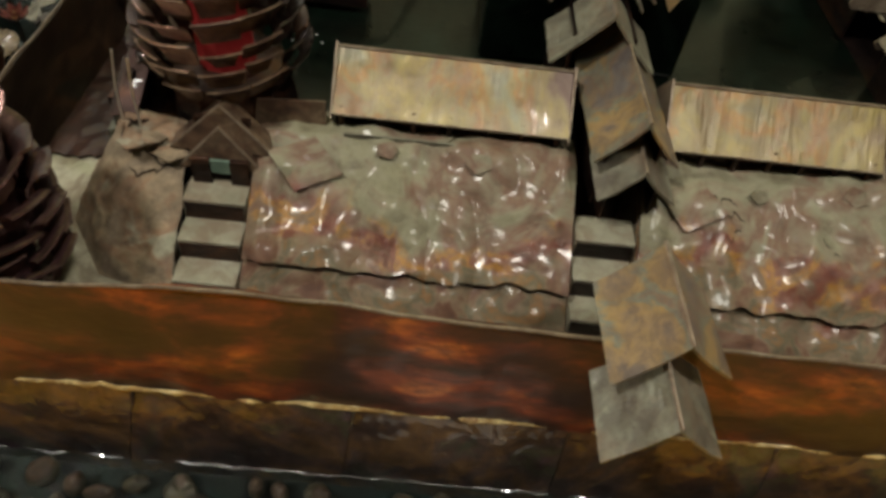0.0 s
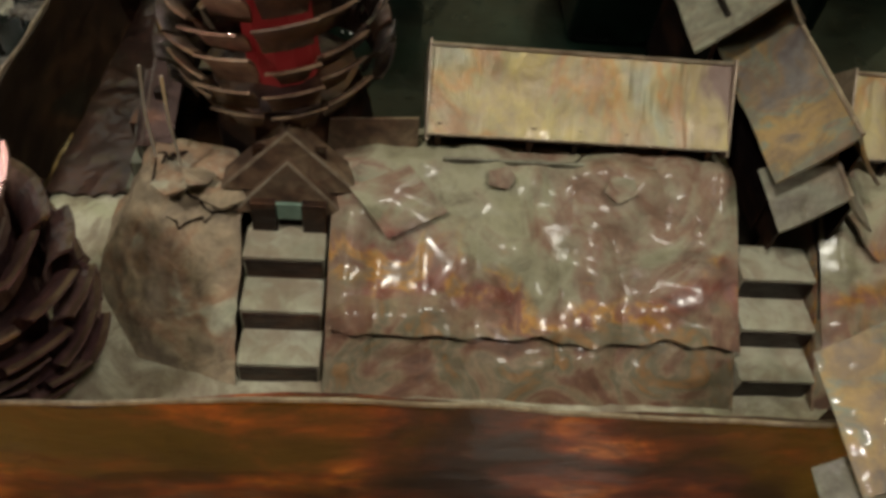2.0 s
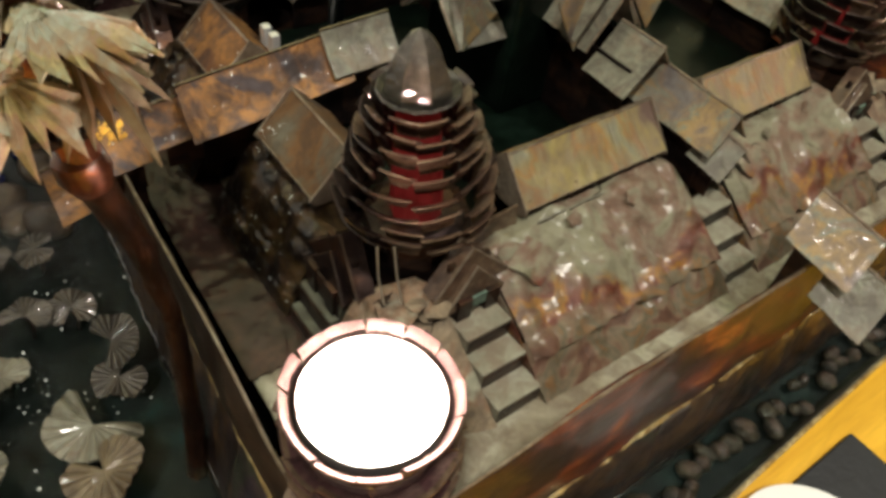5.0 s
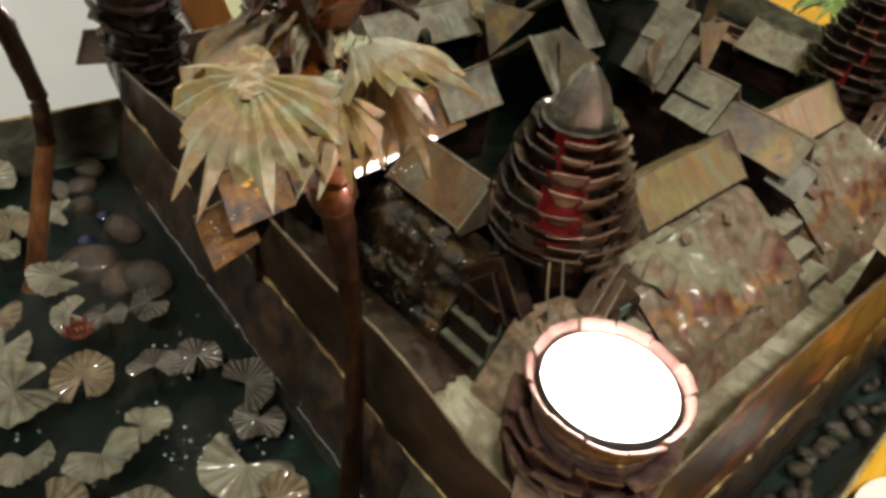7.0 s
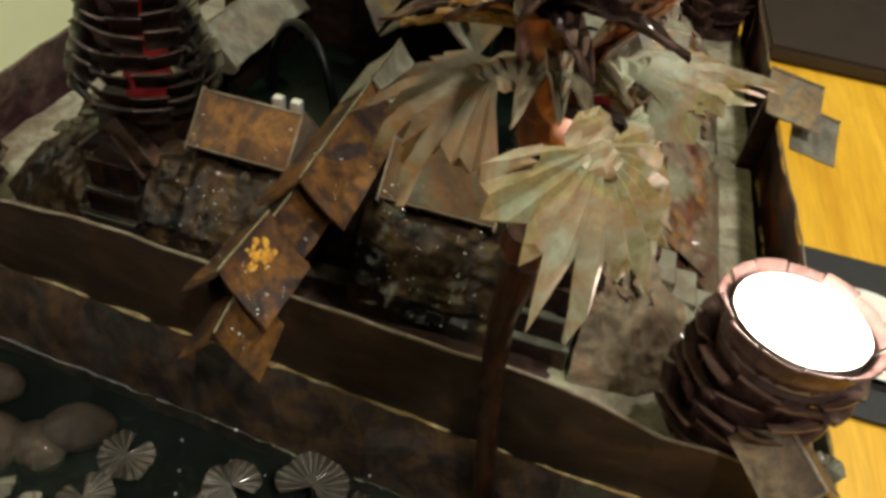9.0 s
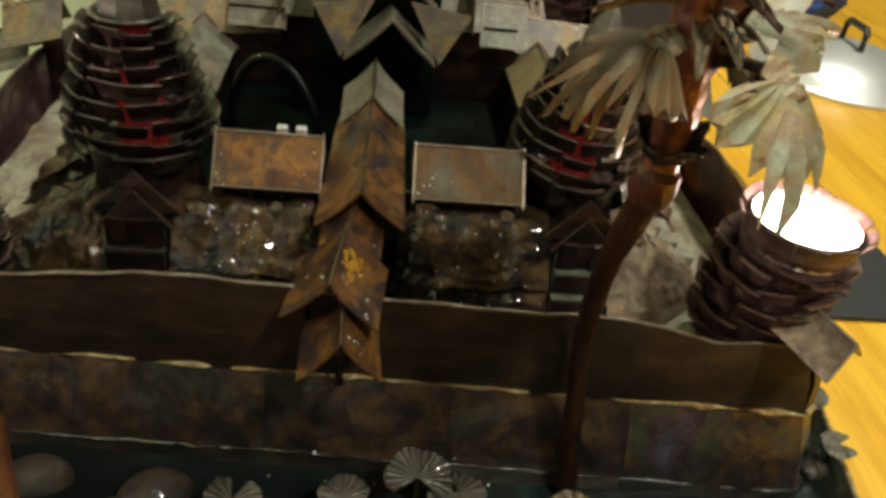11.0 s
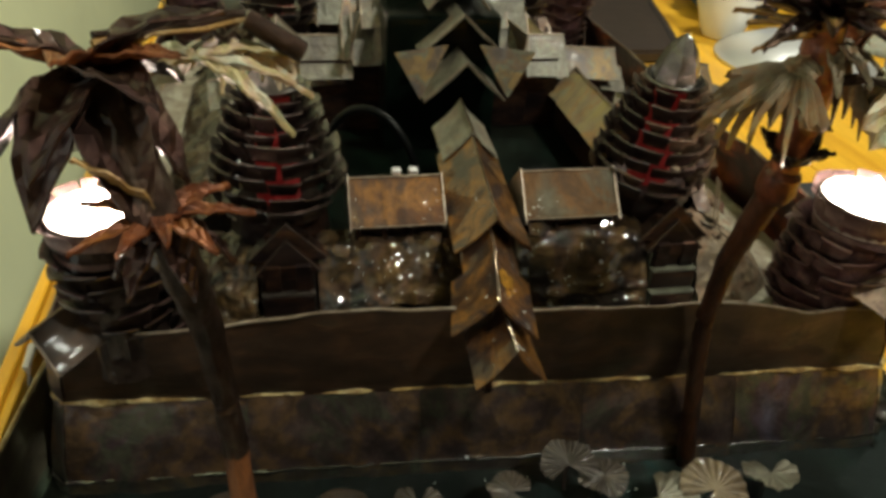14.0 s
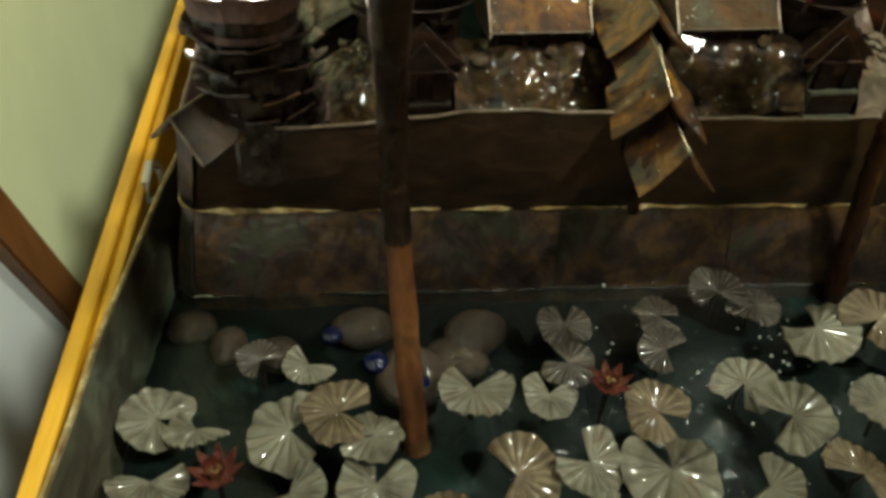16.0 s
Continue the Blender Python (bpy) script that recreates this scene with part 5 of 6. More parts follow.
# ---- palms ----
def fan(radius, fingers, spread, droop, cup=0.25, notch=0.57):
    """A pleated fan leaf with short pointed fingers; it grows along +y from the origin and arches down."""
    bm = bmesh.new()

    def at(r, a, lift):
        y = r * math.cos(a)
        x = r * math.sin(a)
        return bm.verts.new((x, y, lift - 0.8 * droop * r * r / radius - cup * x * x / radius))

    root = bm.verts.new((0, 0, 0))
    step = spread / fingers
    inner, ridge, tips = [], [], []
    rnd = random.Random(int(radius * 1e5) + fingers * 7 + int(spread * 100))
    for k in range(fingers + 1):
        a = -spread / 2 + k * step
        inner.append((at(radius * 0.3, a, -0.0006), at(radius * notch * rnd.uniform(0.72, 1.22), a, -0.0014 + rnd.uniform(-0.0006, 0.0006))))
    for k in range(fingers):
        a = -spread / 2 + (k + 0.5) * step
        side = abs(a / (spread / 2))
        rr = radius * (1 - 0.45 * side ** 1.6) * rnd.uniform(0.74, 1.12)
        bend = a + 0.10 * step * rnd.uniform(-1, 1)
        ridge.append((at(radius * 0.3, a, 0.0006), at(radius * 0.62, a, 0.0011), at(rr * 0.86, bend, 0.0006 - rnd.uniform(0, 0.0012))))
        tips.append(at(rr, bend + rnd.uniform(-0.06, 0.06), -rnd.uniform(0.0, 0.0030)))
    for k in range(fingers):
        (l0, l1), (r0, r1), (m0, m1, m2), tip = inner[k], inner[k + 1], ridge[k], tips[k]
        le = bm.verts.new(l1.co.lerp(tip.co, 0.48) + (l1.co - m1.co) * 0.04)
        ri = bm.verts.new(r1.co.lerp(tip.co, 0.48) + (r1.co - m1.co) * 0.04)
        for f in ((root, m0, l0), (root, r0, m0), (l0, m0, m1, l1), (m0, r0, r1, m1), (l1, m1, m2, le), (m1, r1, ri, m2), (le, m2, tip), (m2, ri, tip)):
            bm.faces.new(f)
    bmesh.ops.recalc_face_normals(bm, faces=bm.faces)
    bmesh.ops.solidify(bm, geom=bm.faces[:], thickness=0.0004)
    return bm


def fan_leaf(t, root, hub, az, pitch, roll, radius, fingers, spread, droop, mat, stem_mat, cup=0.5):
    """One fan leaf whose heart sits at hub, on a stem that leaves the trunk at root."""
    root, hub = Vector(root), Vector(hub)
    part("leaf_stem", tube([root, root.lerp(hub, 0.5) + Vector((0, 0, 0.002)), hub], [0.0015, 0.0012, 0.0010], 6), stem_mat, t)
    m = Matrix.Translation(hub) @ Euler((0, 0, radians(az - 90))).to_matrix().to_4x4() @ pose(0, 0, 0, pitch, roll, 0)
    leaf = part("leaf", fan(radius, fingers, radians(spread), droop, cup), mat, t, smooth=True, m=m)
    part("leaf_heart", blade(radius * 0.42, radius * 0.42, 0.1, -0.3), mat, leaf, "pale folded sheath at the leaf's heart", m=pose(0, -radius * 0.22, 0.0012, 4, 0, 0))


def crown(t, hub, leaves, mat, stem_mat):
    """Fan leaves on short stems round hub: (azimuth, rise, stem, radius, fingers, spread, droop, turn)."""
    hub = Vector(hub)
    for az, rise, stem, radius, fingers, spread, droop, turn in leaves:
        d = Vector((math.cos(radians(az)) * math.cos(radians(rise)), math.sin(radians(az)) * math.cos(radians(rise)), math.sin(radians(rise))))
        end = hub + d * stem
        part("leaf_stem", tube([hub, hub.lerp(end, 0.5) + Vector((0, 0, 0.0015)), end], [0.0011, 0.0009, 0.0008], 6), stem_mat, t)
        m = Matrix.Translation(end) @ Euler((0, 0, radians(az - 90))).to_matrix().to_4x4() @ pose(0, 0, 0, rise - 18, turn, 0)
        part("leaf", fan(radius, fingers, radians(spread), droop), mat, t, m=m)


def trunk(t, pts, radii, mat, label=""):
    fine, rads = [], []
    for k in range(len(pts) - 1):
        for j in range(6):
            f = j / 6
            fine.append(Vector(pts[k]).lerp(Vector(pts[k + 1]), f))
            rads.append((radii[k] + (radii[k + 1] - radii[k]) * f) * (1.06 if j % 3 == 0 else 0.98))
    fine.append(Vector(pts[-1]))
    rads.append(radii[-1])
    part("trunk", tube(fine, rads, 10, None, 0.12), mat, t, label, True)


def blade(length, width, droop, fold_up=0.25):
    """A pointed leaf folded along its midrib, growing along +y."""
    def fn(u, v):
        w = width * math.sin(math.pi * min(1.0, 0.10 + 0.90 * v)) ** 0.8 * (1 - 0.25 * v)
        x = (u - 0.5) * w
        return Vector((x, length * v, abs(x) * fold_up * 2 - droop * length * v * v + 0.0006 * math.sin(v * 19 + u * 7)))
    return grid(fn, 4, 9, 0.0005)


def rosette(t, hub, leaves, mat):
    """Pointed leaves round hub: (azimuth, rise, length, width, droop)."""
    for az, rise, length, width, droop in leaves:
        m = Matrix.Translation(Vector(hub)) @ Euler((0, 0, radians(az - 90))).to_matrix().to_4x4() @ pose(0, 0, 0, rise, 0, 0)
        part("leaf", blade(length, width, droop), mat, t, m=m)


palm_a = thing("palm_tree", "copper palm with pale fan leaves and a dark rosette on top", "tree", None, "copper palm trees")
trunk(palm_a, [(-0.215, -0.083, 0.003), (-0.2120, -0.080, 0.030), (-0.2100, -0.0755, 0.065), (-0.2095, -0.073, 0.085), (-0.2130, -0.072, 0.115), (-0.2205, -0.0745, 0.146)], [0.0042, 0.0036, 0.0034, 0.0034, 0.0038, 0.0050], TRUNK)
part("collar", lathe([(0.0052, 0), (0.0068, 0.004), (0.0062, 0.010), (0.0040, 0.012)], 10), COPPER_RED, palm_a, "bright copper collar", True, pose(-0.2208, -0.0746, 0.144, 0, -8, 0))
trunk(palm_a, [(-0.2212, -0.0748, 0.154), (-0.2235, -0.0738, 0.172), (-0.2262, -0.0715, 0.188), (-0.2275, -0.0675, 0.2040)], [0.0048, 0.0056, 0.0062, 0.0054], COPPER_RED, "shiny red copper upper stem")
CROWN_A = (-0.2255, -0.0725, 0.1850)
for hub, az, pitch, roll, radius, fingers, spread, droop, leaf_mat in (
        ((-0.2490, -0.0828, 0.1925), 222, -40, 2, 0.0285, 13, 215, 0.36, LEAF),
        ((-0.2330, -0.0900, 0.1880), 246, -44, -10, 0.0215, 11, 190, 0.40, LEAF),
        ((-0.2190, -0.0836, 0.1895), 300, -34, 12, 0.0270, 12, 160, 0.45, LEAF_TAN),
        ((-0.2240, -0.0820, 0.1950), 287, 10, 0, 0.0300, 11, 110, 0.20, LEAF),
        ((-0.2300, -0.0620, 0.1930), 118, -16, -8, 0.0300, 12, 140, 0.35, LEAF_TAN),
        ((-0.2230, -0.0620, 0.1890), 80, -26, 0, 0.0270, 11, 140, 0.40, LEAF_TAN)):
    fan_leaf(palm_a, CROWN_A, hub, az, pitch, roll, radius, fingers, spread, droop, leaf_mat, TRUNK_DARK)
HUB_A = (-0.2275, -0.0668, 0.2045)
rosette(palm_a, HUB_A, [(k * 33 + 8, 40 + 18 * (k % 2), 0.022 + 0.004 * (k % 3), 0.0075, 0.15) for k in range(11)], LEAF_DARK)
rosette(palm_a, HUB_A, [(k * 32 + 20, 8 + 12 * (k % 3), 0.022 + 0.005 * (k % 2), 0.0070, 0.3) for k in range(11)], LEAF_DARK)
rosette(palm_a, (-0.2265, -0.0690, 0.1990), [(40 + k * 21, 14 + 13 * (k % 3), 0.021 + 0.004 * (k % 2), 0.0046, 0.3) for k in range(6)], LEAF_YELLOW)
rosette(palm_a, (-0.2265, -0.0700, 0.1980), [(170 + k * 28, -14 + 14 * (k % 2), 0.017, 0.0055, 0.4) for k in range(5)], LEAF_TAN)
rosette(palm_a, (-0.2255, -0.0760, 0.1900), [(282, 58, 0.030, 0.0130, 0.1), (255, 66, 0.024, 0.0110, 0.1)], COPPER_RED)
rosette(palm_a, (-0.2230, -0.0740, 0.1560), [(215, 34, 0.016, 0.0120, -0.1), (290, 40, 0.017, 0.0130, -0.1), (150, 30, 0.016, 0.0120, -0.1), (30, 36, 0.015, 0.0120, -0.1)], TRUNK_DARK)

palm_b = thing("palm_tree", "copper palm with dark and orange leaves, orange-brown trunk", "tree", None, "copper palm trees")
trunk(palm_b, [(-0.2670, 0.097, 0.003), (-0.2585, 0.0990, 0.032), (-0.2450, 0.1016, 0.077)], [0.0044, 0.0042, 0.0039], ORANGE_TRUNK, "orange-brown lower trunk")
trunk(palm_b, [(-0.2450, 0.1016, 0.077), (-0.2432, 0.1028, 0.098), (-0.2490, 0.1040, 0.130), (-0.2610, 0.1052, 0.155), (-0.2700, 0.1060, 0.174)], [0.0040, 0.0038, 0.0042, 0.0050, 0.0052], TRUNK_DARK, "dark upper trunk")
HUB_B = (-0.2715, 0.1060, 0.1765)
rosette(palm_b, HUB_B, [(k * 36 + 12, 12 + 10 * (k % 3), 0.015 + 0.003 * (k % 2), 0.0048, 0.3) for k in range(10)], LEAF_ORANGE)
rosette(palm_b, HUB_B, [(k * 60 + 30, -25 - 10 * (k % 2), 0.017, 0.0070, 0.3) for k in range(6)], LEAF_DARK)
part("bark_scale", blade(0.020, 0.0125, 0.15), LEAF_YELLOW, palm_b, "pale folded leaf scale", m=pose(-0.2690, 0.1090, 0.1760, 62, 0, 30))
trunk(palm_b, [(-0.2700, 0.1065, 0.176), (-0.2640, 0.1120, 0.188), (-0.2560, 0.1175, 0.199)], [0.0050, 0.0058, 0.0060], TRUNK_DARK, "dark crooked top")
TOP_B = (-0.2540, 0.1190, 0.2010)
rosette(palm_b, TOP_B, [(k * 51 + 15, 5 + 22 * (k % 3), 0.024 + 0.004 * (k % 2), 0.0130, 0.45) for k in range(7)], LEAF_DARK)
rosette(palm_b, TOP_B, [(150, -32, 0.032, 0.0160, 0.3), (205, -28, 0.034, 0.0160, 0.3), (255, -35, 0.028, 0.0150, 0.3), (100, -25, 0.032, 0.0150, 0.3)], LEAF_DARK)
rosette(palm_b, TOP_B, [(185, 34, 0.030, 0.0090, 0.2), (235, 30, 0.026, 0.0090, 0.2), (128, 38, 0.028, 0.0080, 0.2)], LEAF_ORANGE)
part("branch", tube([(-0.2277, 0.0885, 0.2046), (-0.2275, 0.0820, 0.2004), (-0.2271, 0.0755, 0.1961)], [0.0026, 0.0027, 0.0028], 10), TRUNK_DARK, palm_b, "short sawn-off side branch", True)
for k in range(6):
    end = Vector((-0.2277 + 0.0006 * (k % 3 - 1), 0.0885, 0.2046 + 0.0010 * (k % 2)))
    start = Vector((-0.2540 + 0.0015 * (k % 3), 0.1170, 0.2020 + 0.0012 * k))
    part("fibre", tube([start, start.lerp(end, 0.35) + Vector((0, 0, 0.0035 - 0.0007 * k)), start.lerp(end, 0.7) + Vector((0.0008 * (k - 3), 0, 0.0015)), end], [0.0009, 0.0006, 0.0005, 0.0007], 6), (LEAF_YELLOW, TRUNK_DARK)[k % 2], palm_b, "thin bent copper fibre", True)
crown(palm_b, (-0.2330, 0.0930, 0.2010), [(20, -4, 0.006, 0.026, 8, 80, 0.4, 0), (60, -6, 0.006, 0.028, 8, 80, 0.4, 0), (330, -8, 0.006, 0.024, 8, 90, 0.5, 0)], LEAF, TRUNK_DARK)
rosette(palm_b, (-0.2400, 0.0990, 0.1990), [(k * 33 + 240, -14 + 9 * (k % 3), 0.026, 0.0052, 0.3) for k in range(7)], LEAF)


palm_c = thing("palm_tree", "copper palm with green painted leaves beyond the galleries", "tree", None, "copper palm trees")
trunk(palm_c, [(0.226, -0.052, 0.003), (0.220, -0.050, 0.050), (0.213, -0.047, 0.095), (0.205, -0.043, 0.122)], [0.0042, 0.0038, 0.0036, 0.0042], TRUNK_DARK)
crown(palm_c, (0.2040, -0.0425, 0.1240), [(k * 51 + 10, 6 + 10 * (k % 2), 0.010, 0.026, 9, 130, 0.5, 0) for k in range(7)], GREEN_LEAF, TRUNK_DARK)


# ---- lilies, lotus flowers and pebbles ----
def lily_mesh(seed, mat):
    """A round finely ribbed pad with a cut to its middle and rounded lobes beside it."""
    rnd = random.Random(seed)
    bm = bmesh.new()
    ribs = rnd.choice((13, 15, 17))
    n, cut = ribs * 6, rnd.choice((0.7, 1.3, 1.9, 2.3))
    mid = bm.verts.new((0, 0, 0))
    rings = []
    for r in (0.22, 0.5, 0.76, 0.93, 1.0):
        row = []
        for k in range(n + 1):
            f = k / n
            a = cut / 2 + f * (2 * math.pi - cut)
            near = min(f, 1 - f)
            lobe = 1 - 0.10 * r * math.exp(-((near * 26) ** 2)) + 0.08 * math.exp(-(((near - 0.10) * 14) ** 2))
            rr = r * lobe * (1 + 0.14 * noise.noise(Vector((math.cos(a) * 1.6, math.sin(a) * 1.6, seed))) + (0.02 * noise.noise(Vector((math.cos(a) * 7, math.sin(a) * 7, seed + 4))) if r > 0.9 else 0))
            wave = abs(math.sin(ribs * math.pi * f))
            z = 0.095 * r * wave - 0.06 * r * r + 0.42 * r * r * noise.noise(Vector((math.cos(a), math.sin(a), seed + 9)))
            row.append(bm.verts.new((rr * math.cos(a), rr * math.sin(a), z)))
        rings.append(row)
    for k in range(n):
        bm.faces.new((mid, rings[0][k], rings[0][k + 1]))
        for a, b in zip(rings, rings[1:]):
            bm.faces.new((a[k], b[k], b[k + 1], a[k + 1]))
    bmesh.ops.recalc_face_normals(bm, faces=bm.faces)
    bmesh.ops.solidify(bm, geom=bm.faces[:], thickness=0.035)
    return mesh_of("pad", bm, mat)


LILY_MESHES = [lily_mesh(s, m) for s, m in ((1, LILY), (2, LILY), (3, LILY), (4, LILY_BROWN), (7, LILY), (8, LILY), (9, LILY), (10, LILY_BROWN))] + [lily_mesh(s, LILY_DARK) for s in (5, 6)]
STEM_MESH = mesh_of("stem", tube([(0, 0, -1.0), (0.1, 0, -0.4), (0, 0, -0.01)], 0.05, 6), TRUNK_DARK)
LILY_PLAN = (
    (-0.257, 0.178, 116, 0), (-0.264, 0.165, 94, 1), (-0.2655, 0.137, 140, 2), (-0.264, 0.122, 118, 3), (-0.274, 0.112, 100, 1), (-0.2593, 0.078, 124, 0), (-0.263, 0.0535, 88, 2),
    (-0.2716, 0.0193, 118, 3), (-0.263, -0.0159, 105, 0), (-0.2411, -0.0547, 165, 1), (-0.2810, -0.0226, 126, 2), (-0.2229, -0.0230, 117, 4), (-0.2308, 0.0034, 95, 5),
    (-0.2788, 0.177, 112, 2), (-0.2898, 0.0699, 135, 3), (-0.2903, 0.0480, 108, 0), (-0.295, 0.024, 150, 1), (-0.302, -0.0055, 108, 2), (-0.303, -0.034, 125, 3), (-0.281, -0.055, 115, 0),
    (-0.2376, 0.147, 80, 4), (-0.2392, 0.131, 85, 1), (-0.289, 0.112, 112, 0), (-0.2875, 0.137, 112, 2), (-0.2341, 0.0407, 94, 5), (-0.2435, -0.0769, 130, 3), (-0.2475, 0.0072, 100, 4),
    (-0.2263, -0.0380, 100, 5), (-0.2520, 0.0440, 90, 5), (-0.2900, -0.0766, 140, 1), (-0.262, -0.0950, 125, 2), (-0.304, 0.090, 120, 3), (-0.305, 0.150, 120, 0), (-0.312, 0.045, 125, 1), (-0.2373, -0.1060, 110, 0), (-0.275, -0.120, 120, 3), (-0.2010, -0.1985, 70, 1), (-0.1720, -0.2030, 62, 2), (-0.1450, -0.2050, 66, 0))
for k, (x, y, r, kind) in enumerate(LILY_PLAN):
    rnd = random.Random(100 + k)
    t = thing("water_lily_pad", "pleated pale metal lily pad above the water" if kind < 4 else "tarnished brown metal lily pad above the water", "lily pad", pose(x, y, 0.0215 + rnd.uniform(-0.003, 0.003)), "lily pads on the pond")
    turn = pose(0, 0, 0, rnd.uniform(-17, 17), rnd.uniform(-17, 17), rnd.uniform(0, 360))
    pad = shared("pad", LILY_MESHES[kind + 4 * (k % 2) if kind < 4 else kind + 4], t, turn @ Matrix.Scale(r * 1e-4, 4))
    shared("stem", STEM_MESH, t, Matrix.Scale(0.0165, 4))


def bubbles(name, label, spots, seed):
    """Small white beads in loose swarms, for foam and painted glints: (x, y, spread, count, level)."""
    rnd = random.Random(seed)
    bm = bmesh.new()
    for x, y, spread, count, level in spots:
        for _ in range(count):
            r = rnd.uniform(0.0002, 0.0006)
            m = pose(rnd.gauss(x, spread), rnd.gauss(y, spread), level) @ Matrix.Scale(r, 4)
            bmesh.ops.create_icosphere(bm, subdivisions=2, radius=1.0, matrix=m)
    t = part(name, bm, FOAM_GLINT, smooth=True)
    tagged(t, label, "bubbles", kind="stuff")


# White beads stand in for the points of light on the pond.
bubbles("pond_bubbles", "tiny white beads standing in for glints on the dark pond water", ((-0.262, -0.030, 0.016, 26, WATER_Z + 0.0035), (-0.235, -0.045, 0.012, 14, WATER_Z + 0.0035), (-0.225, 0.020, 0.014, 12, WATER_Z + 0.0035), (-0.285, 0.030, 0.015, 10, WATER_Z + 0.0035)), 5)
bubbles("court_bubbles", "tiny bright bubbles where water splashes into the court", ((-0.114, -0.028, 0.006, 14, 0.0775), (-0.118, 0.045, 0.006, 5, 0.0775)), 6)


def lotus(x, y, z, size):
    t = thing("lotus_flower", "small red metal lotus flower with pointed petals", "flower", pose(x, y, z), "lotus flowers on the pond")
    def petal(u, v):
        w = math.sin(math.pi * min(1, v * 0.85 + 0.12)) * 0.42
        return Vector(((u - 0.5) * w * size, size * (0.15 + 0.75 * v), size * (0.15 + 0.55 * v * v) + size * 0.35 * (u - 0.5) ** 2))
    me = mesh_of("petal", grid(petal, 4, 5, 0.0004), PETAL)
    for ring_k, (n, tilt, sc) in enumerate(((8, 0, 1.0), (7, 28, 0.85), (5, 52, 0.65))):
        for i in range(n):
            shared("petal", me, t, pose(0, 0, 0, 0, 0, 360 * (i + 0.5 * ring_k) / n) @ pose(0, 0, 0, tilt, 0, 0) @ Matrix.Scale(sc, 4))
    part("heart", lathe([(0.0006, 0), (0.002, 0.001), (0.0022, 0.004), (0.0006, 0.005)], 8), EDGE, t)
    part("stem", tube([(0, 0, -z + 0.004), (0, 0, 0.001)], 0.0008, 6), TRUNK_DARK, t)


lotus(-0.2655, 0.0350, 0.026, 0.0080)
lotus(-0.2840, 0.1563, 0.025, 0.0085)


def pebble(k, x, y, rx, ry, rz, turn):
    bm = bmesh.new()
    bmesh.ops.create_icosphere(bm, subdivisions=3, radius=1)
    for v in bm.verts:
        v.co *= 1 + 0.10 * noise.noise(v.co * 1.3 + Vector((k, 0, 0)))
        v.co = Vector((v.co.x * rx, v.co.y * ry, v.co.z * rz))
    ob = part("pebble", bm, STONE, None, smooth=True, m=pose(x, y, 0.004 + rz * 0.8, 0, 0, turn))
    tagged(ob, "smooth wet brown river pebble in the water", "pebble", "pebbles in the pond")


PEBBLES = ((-0.2164, 0.1111, 9, 12, 8, 0), (-0.2230, 0.0700, 10, 13, 8, 30), (-0.2406, 0.0960, 13, 15, 7, 80), (-0.2085, 0.1742, 8, 9, 6, 10), (-0.2334, 0.0787, 12, 9, 6, 60), (-0.225, 0.142, 8, 8, 6, 0), (-0.219, 0.160, 9, 7, 6, 0))
for k, (x, y, a, b, c, turn) in enumerate(PEBBLES):
    pebble(k, x, y, a * 1e-3, b * 1e-3, c * 1e-3, turn)
rnd = random.Random(5)
for k in range(64):
    pebble(20 + k, -0.205 + k * 0.0064 + rnd.uniform(-0.004, 0.004), -0.1925 + rnd.uniform(-0.0060, 0.0060), rnd.uniform(0.0028, 0.0062), rnd.uniform(0.0025, 0.0048), rnd.uniform(0.003, 0.0055), rnd.uniform(0, 180))



# ---- things on the table ----
def pot_lid(x, y, r):
    t = thing("pot_lid", "round polished steel pot lid with a black handle", "lid", pose(x, y, 0))
    dome = part("dome", lathe([(r, 0.0), (r, 0.003), (r * 0.93, 0.006), (r * 0.9, 0.010), (r * 0.55, 0.024), (r * 0.15, 0.031), (0.001, 0.032)], 48), STEEL, t, smooth=True)
    part("handle", tube([(-0.018, 0, 0.029), (-0.018, 0, 0.046), (-0.014, 0, 0.050), (0.014, 0, 0.050), (0.018, 0, 0.046), (0.018, 0, 0.029)], 0.0035, 8), BLACK, dome, "black plastic handle")


pot_lid(0.300, -0.475, 0.090)


def bowl(x, y, r, h, mat, label):
    t = thing("bowl", label, "bowl", pose(x, y, 0))
    part("body", lathe([(r * 0.5, 0), (r * 0.6, 0.004), (r * 0.95, h * 0.7), (r, h), (r * 0.97, h), (r * 0.9, h * 0.7), (r * 0.5, 0.006)], 40), mat, t, smooth=True)


bowl(0.395, -0.432, 0.040, 0.065, CHINA, "white china bowl standing on the pine table")


def leather_folder():
    t = thing("leather_folder", "dark brown leather folder lying on the pine table", "folder")
    side = [(0.300, -0.212), (0.620, -0.206), (0.640, -0.425), (0.578, -0.410), (0.400, -0.366), (0.300, -0.338)]
    bm = bmesh.new()
    face = bm.faces.new([bm.verts.new((x, y, 0.0005)) for x, y in side])
    out = bmesh.ops.extrude_face_region(bm, geom=[face])
    bmesh.ops.translate(bm, vec=(0, 0, 0.014), verts=[v for v in out["geom"] if isinstance(v, bmesh.types.BMVert)])
    bmesh.ops.bevel(bm, geom=bm.edges[:], offset=0.003, segments=2, affect="EDGES")
    body = part("cover", bm, LEATHER, t)
    part("stitching", tube([(0.310, -0.330, 0.0148), (0.402, -0.356, 0.0148), (0.576, -0.399, 0.0148)], 0.0009, 6), BLACK, body, "black stitched seam")


leather_folder()
plate_ob = thing("plate", "white china plate on a black mat", "plate", pose(-0.0400, -0.2440, 0.004) @ Matrix.Scale(0.62, 4))
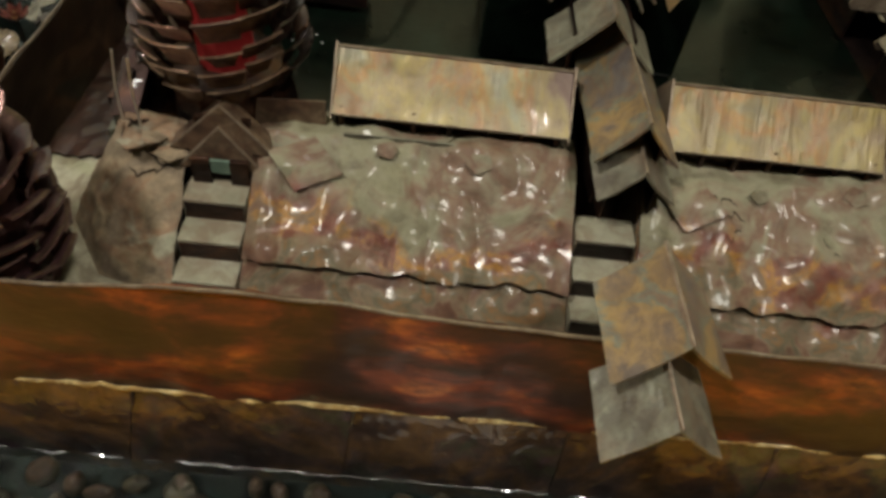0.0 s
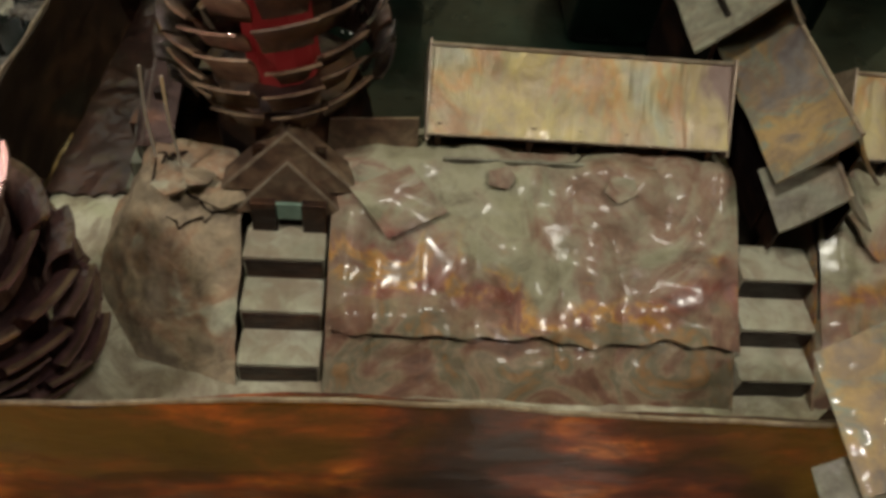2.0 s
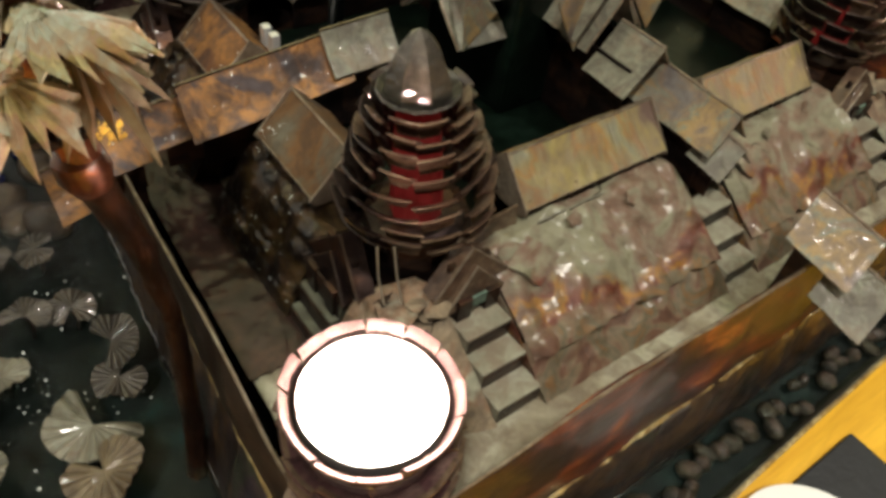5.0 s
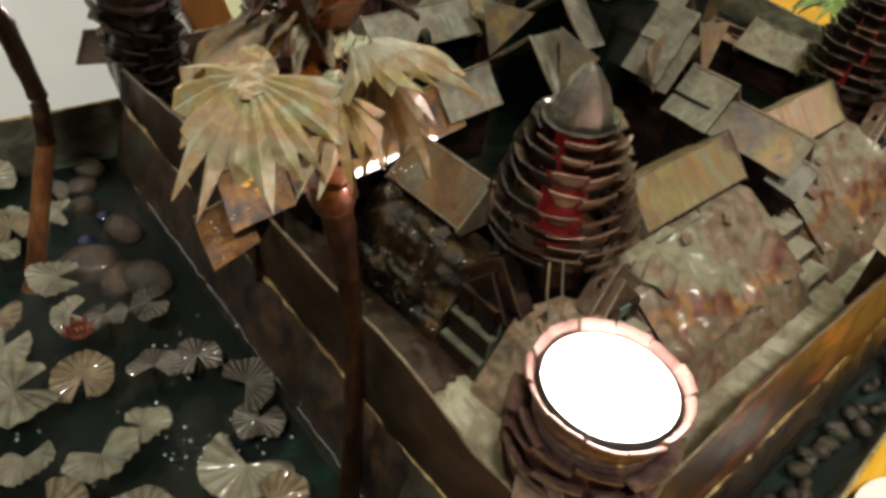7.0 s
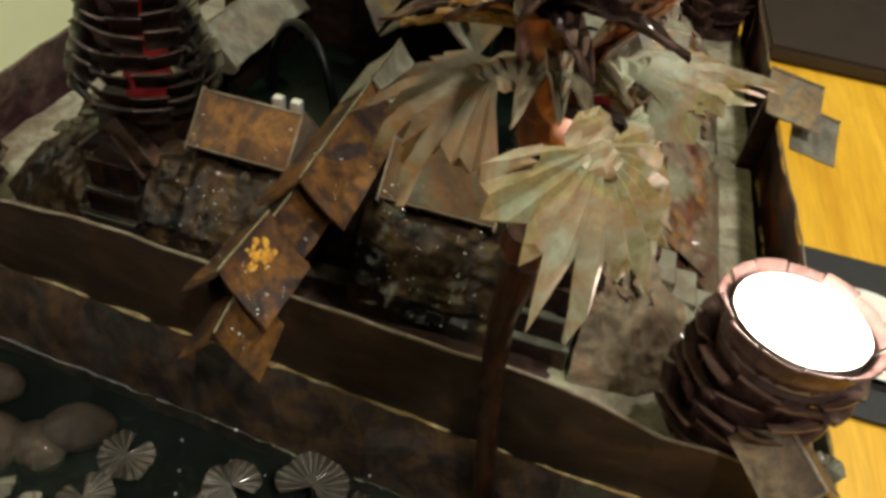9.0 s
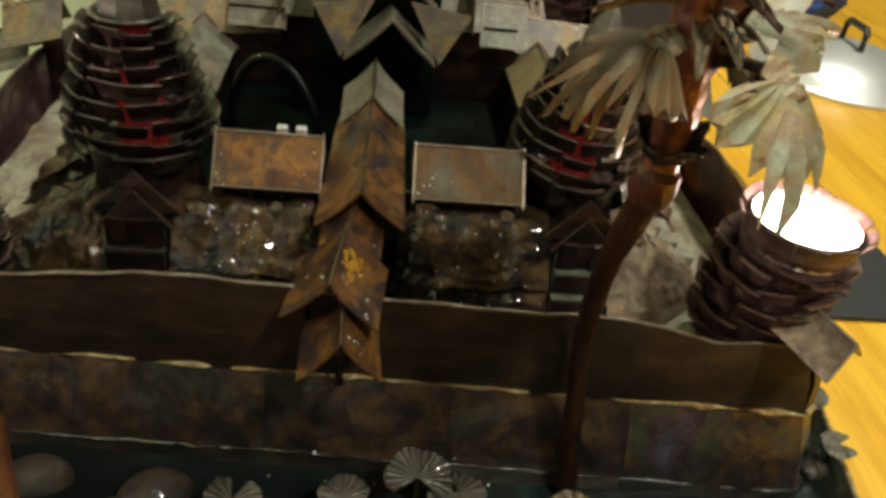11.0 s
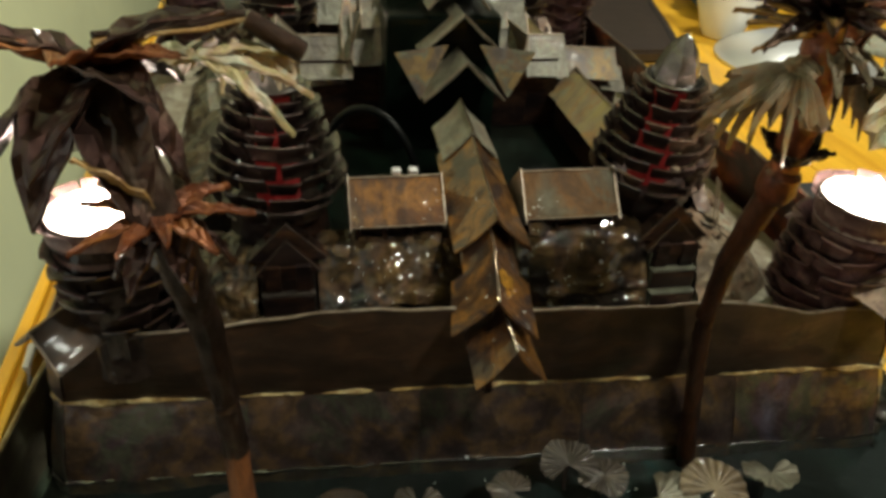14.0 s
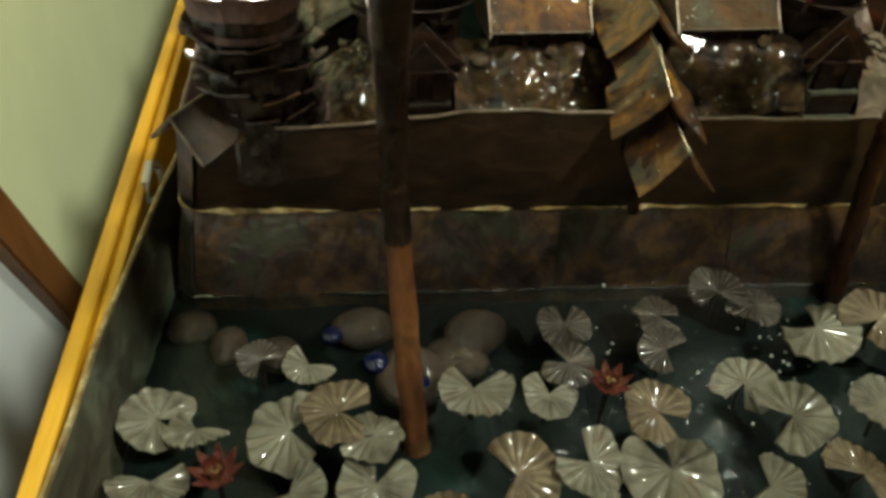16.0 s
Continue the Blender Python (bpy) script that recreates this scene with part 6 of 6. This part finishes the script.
part("disc", lathe([(0.030, 0), (0.052, 0.006), (0.054, 0.0075), (0.050, 0.0072), (0.030, 0.002)], 48), CHINA, plate_ob, smooth=True)
mat_ob = part("place_mat", box(-0.095, 0.030, -0.33, -0.2165, 0.0, 0.003, 0.001), BLACK_MAT)
tagged(mat_ob, "black place mat on the pine table", "mat")


def crumpled_bag(name, x, y, sx, sy, sz, mat, label, seed):
    bm = bmesh.new()
    bmesh.ops.create_icosphere(bm, subdivisions=4, radius=1)
    for v in bm.verts:
        f = 1 + 0.28 * fold(v.co, 1.3, seed)
        v.co = Vector((v.co.x * sx * f, v.co.y * sy * f, max(0, (v.co.z + 0.75)) * sz * f))
    ob = part(name, bm, mat, None, smooth=True, m=pose(x, y, 0))
    tagged(ob, label, "bag")


crumpled_bag("blue_bag", 0.50, -0.50, 0.07, 0.06, 0.05, BLUE, "crumpled dark blue cloth bag on the table", 2.0)

cable_ob = part("white_cable", tube([(-0.130, 0.1930, 0.012), (-0.128, 0.1945, 0.028), (-0.138, 0.1950, 0.036), (-0.149, 0.1950, 0.034), (-0.150, 0.1945, 0.026), (-0.140, 0.1950, 0.018), (-0.150, 0.1955, 0.008)], 0.0018, 8), WHITE_CABLE, None, smooth=True)
tagged(cable_ob, "white electric cable looped behind the tray", "cable")

for k, (x, y, r) in enumerate(((-0.2360, 0.1080, 0.0048), (-0.2210, 0.1230, 0.0042), (-0.2465, 0.0940, 0.0042))):
    bm = bmesh.new()
    bmesh.ops.create_icosphere(bm, subdivisions=3, radius=r)
    for v in bm.verts:
        v.co.z *= 0.6
        v.co *= 1 + 0.08 * noise.noise(v.co * 200 + Vector((k, 0, 0)))
    gem = part("glass_gem", bm, GEM, None, smooth=True, m=pose(x, y, 0.0135))
    tagged(gem, "small cobalt blue glass nugget in the water", "glass nugget", "glass nuggets in the pond")


def copper_strip(name, pts, th, mat, label):
    ob = part(name, poly([Vector(p) for p in pts], th), mat)
    tagged(ob, label, "copper strip")


copper_strip("eave_strip", ((-0.0840, -0.1035, 0.0870), (-0.0300, -0.1035, 0.0870), (-0.0300, -0.1045, 0.0925), (-0.0840, -0.1045, 0.0920)), 0.0007, ROOF_PALE, "narrow pale copper strip below the gallery eave")
copper_strip("brown_plate", ((-0.1130, -0.1010, 0.0850), (-0.0900, -0.1000, 0.0850), (-0.0905, -0.0985, 0.0990), (-0.1120, -0.0995, 0.0980)), 0.0007, TIER, "brown copper plate between tower and gallery")
for k, pts in enumerate((((-0.1530, -0.1020, 0.1120), (-0.1535, -0.1045, 0.1010), (-0.1525, -0.1075, 0.0900)), ((-0.1480, -0.1040, 0.1110), (-0.1478, -0.1065, 0.1000), (-0.1465, -0.1090, 0.0890)))):
    wire = part("wire", tube(pts, 0.00035, 6), WIRE, None, smooth=True)
    tagged(wire, "thin bent bright wire beside the corner tower", "wire")


# ---- white drops painted as glints on the wet west front ----
def drops_on(names, spots, seed):
    """White beads, standing in for glints, laid where drops would land: (x, y, spread along x, along y, count)."""
    bpy.context.view_layer.update()
    verts, polys = [], []
    for ob in bpy.data.objects:
        top = ob
        while top.parent:
            top = top.parent
        if ob.type != "MESH" or top.name.split(".")[0] not in names:
            continue
        base = len(verts)
        verts.extend(ob.matrix_world @ v.co for v in ob.data.vertices)
        polys.extend([base + i for i in p.vertices] for p in ob.data.polygons)
    tree = BVHTree.FromPolygons(verts, polys)
    rnd = random.Random(seed)
    bm = bmesh.new()
    for x, y, wide, deep, count in spots:
        for _ in range(count):
            r = rnd.uniform(0.00012, 0.00040)
            hit = tree.ray_cast(Vector((rnd.gauss(x, wide), rnd.gauss(y, deep), 0.30)), Vector((0, 0, -1)))[0]
            if hit:
                bmesh.ops.create_icosphere(bm, subdivisions=2, radius=1.0, matrix=Matrix.Translation(hit) @ Matrix.Diagonal((r, r * rnd.uniform(0.8, 1.3), r * 0.7, 1)))
    t = part("water_drops", bm, FOAM_GLINT, smooth=True)
    tagged(t, "white drops standing in for glints on the wet copper", "water drops", kind="stuff")


drops_on(("terrace_block", "gallery", "west_gate"), ((-0.164, 0.045, 0.005, 0.014, 34), (-0.162, -0.042, 0.005, 0.014, 46), (-0.158, -0.022, 0.006, 0.004, 14), (-0.148, 0.022, 0.005, 0.003, 8), (-0.148, 0.056, 0.005, 0.002, 6), (-0.150, -0.022, 0.004, 0.003, 8), (-0.206, 0.006, 0.010, 0.008, 20), (-0.165, 0.003, 0.020, 0.004, 12)), 12)
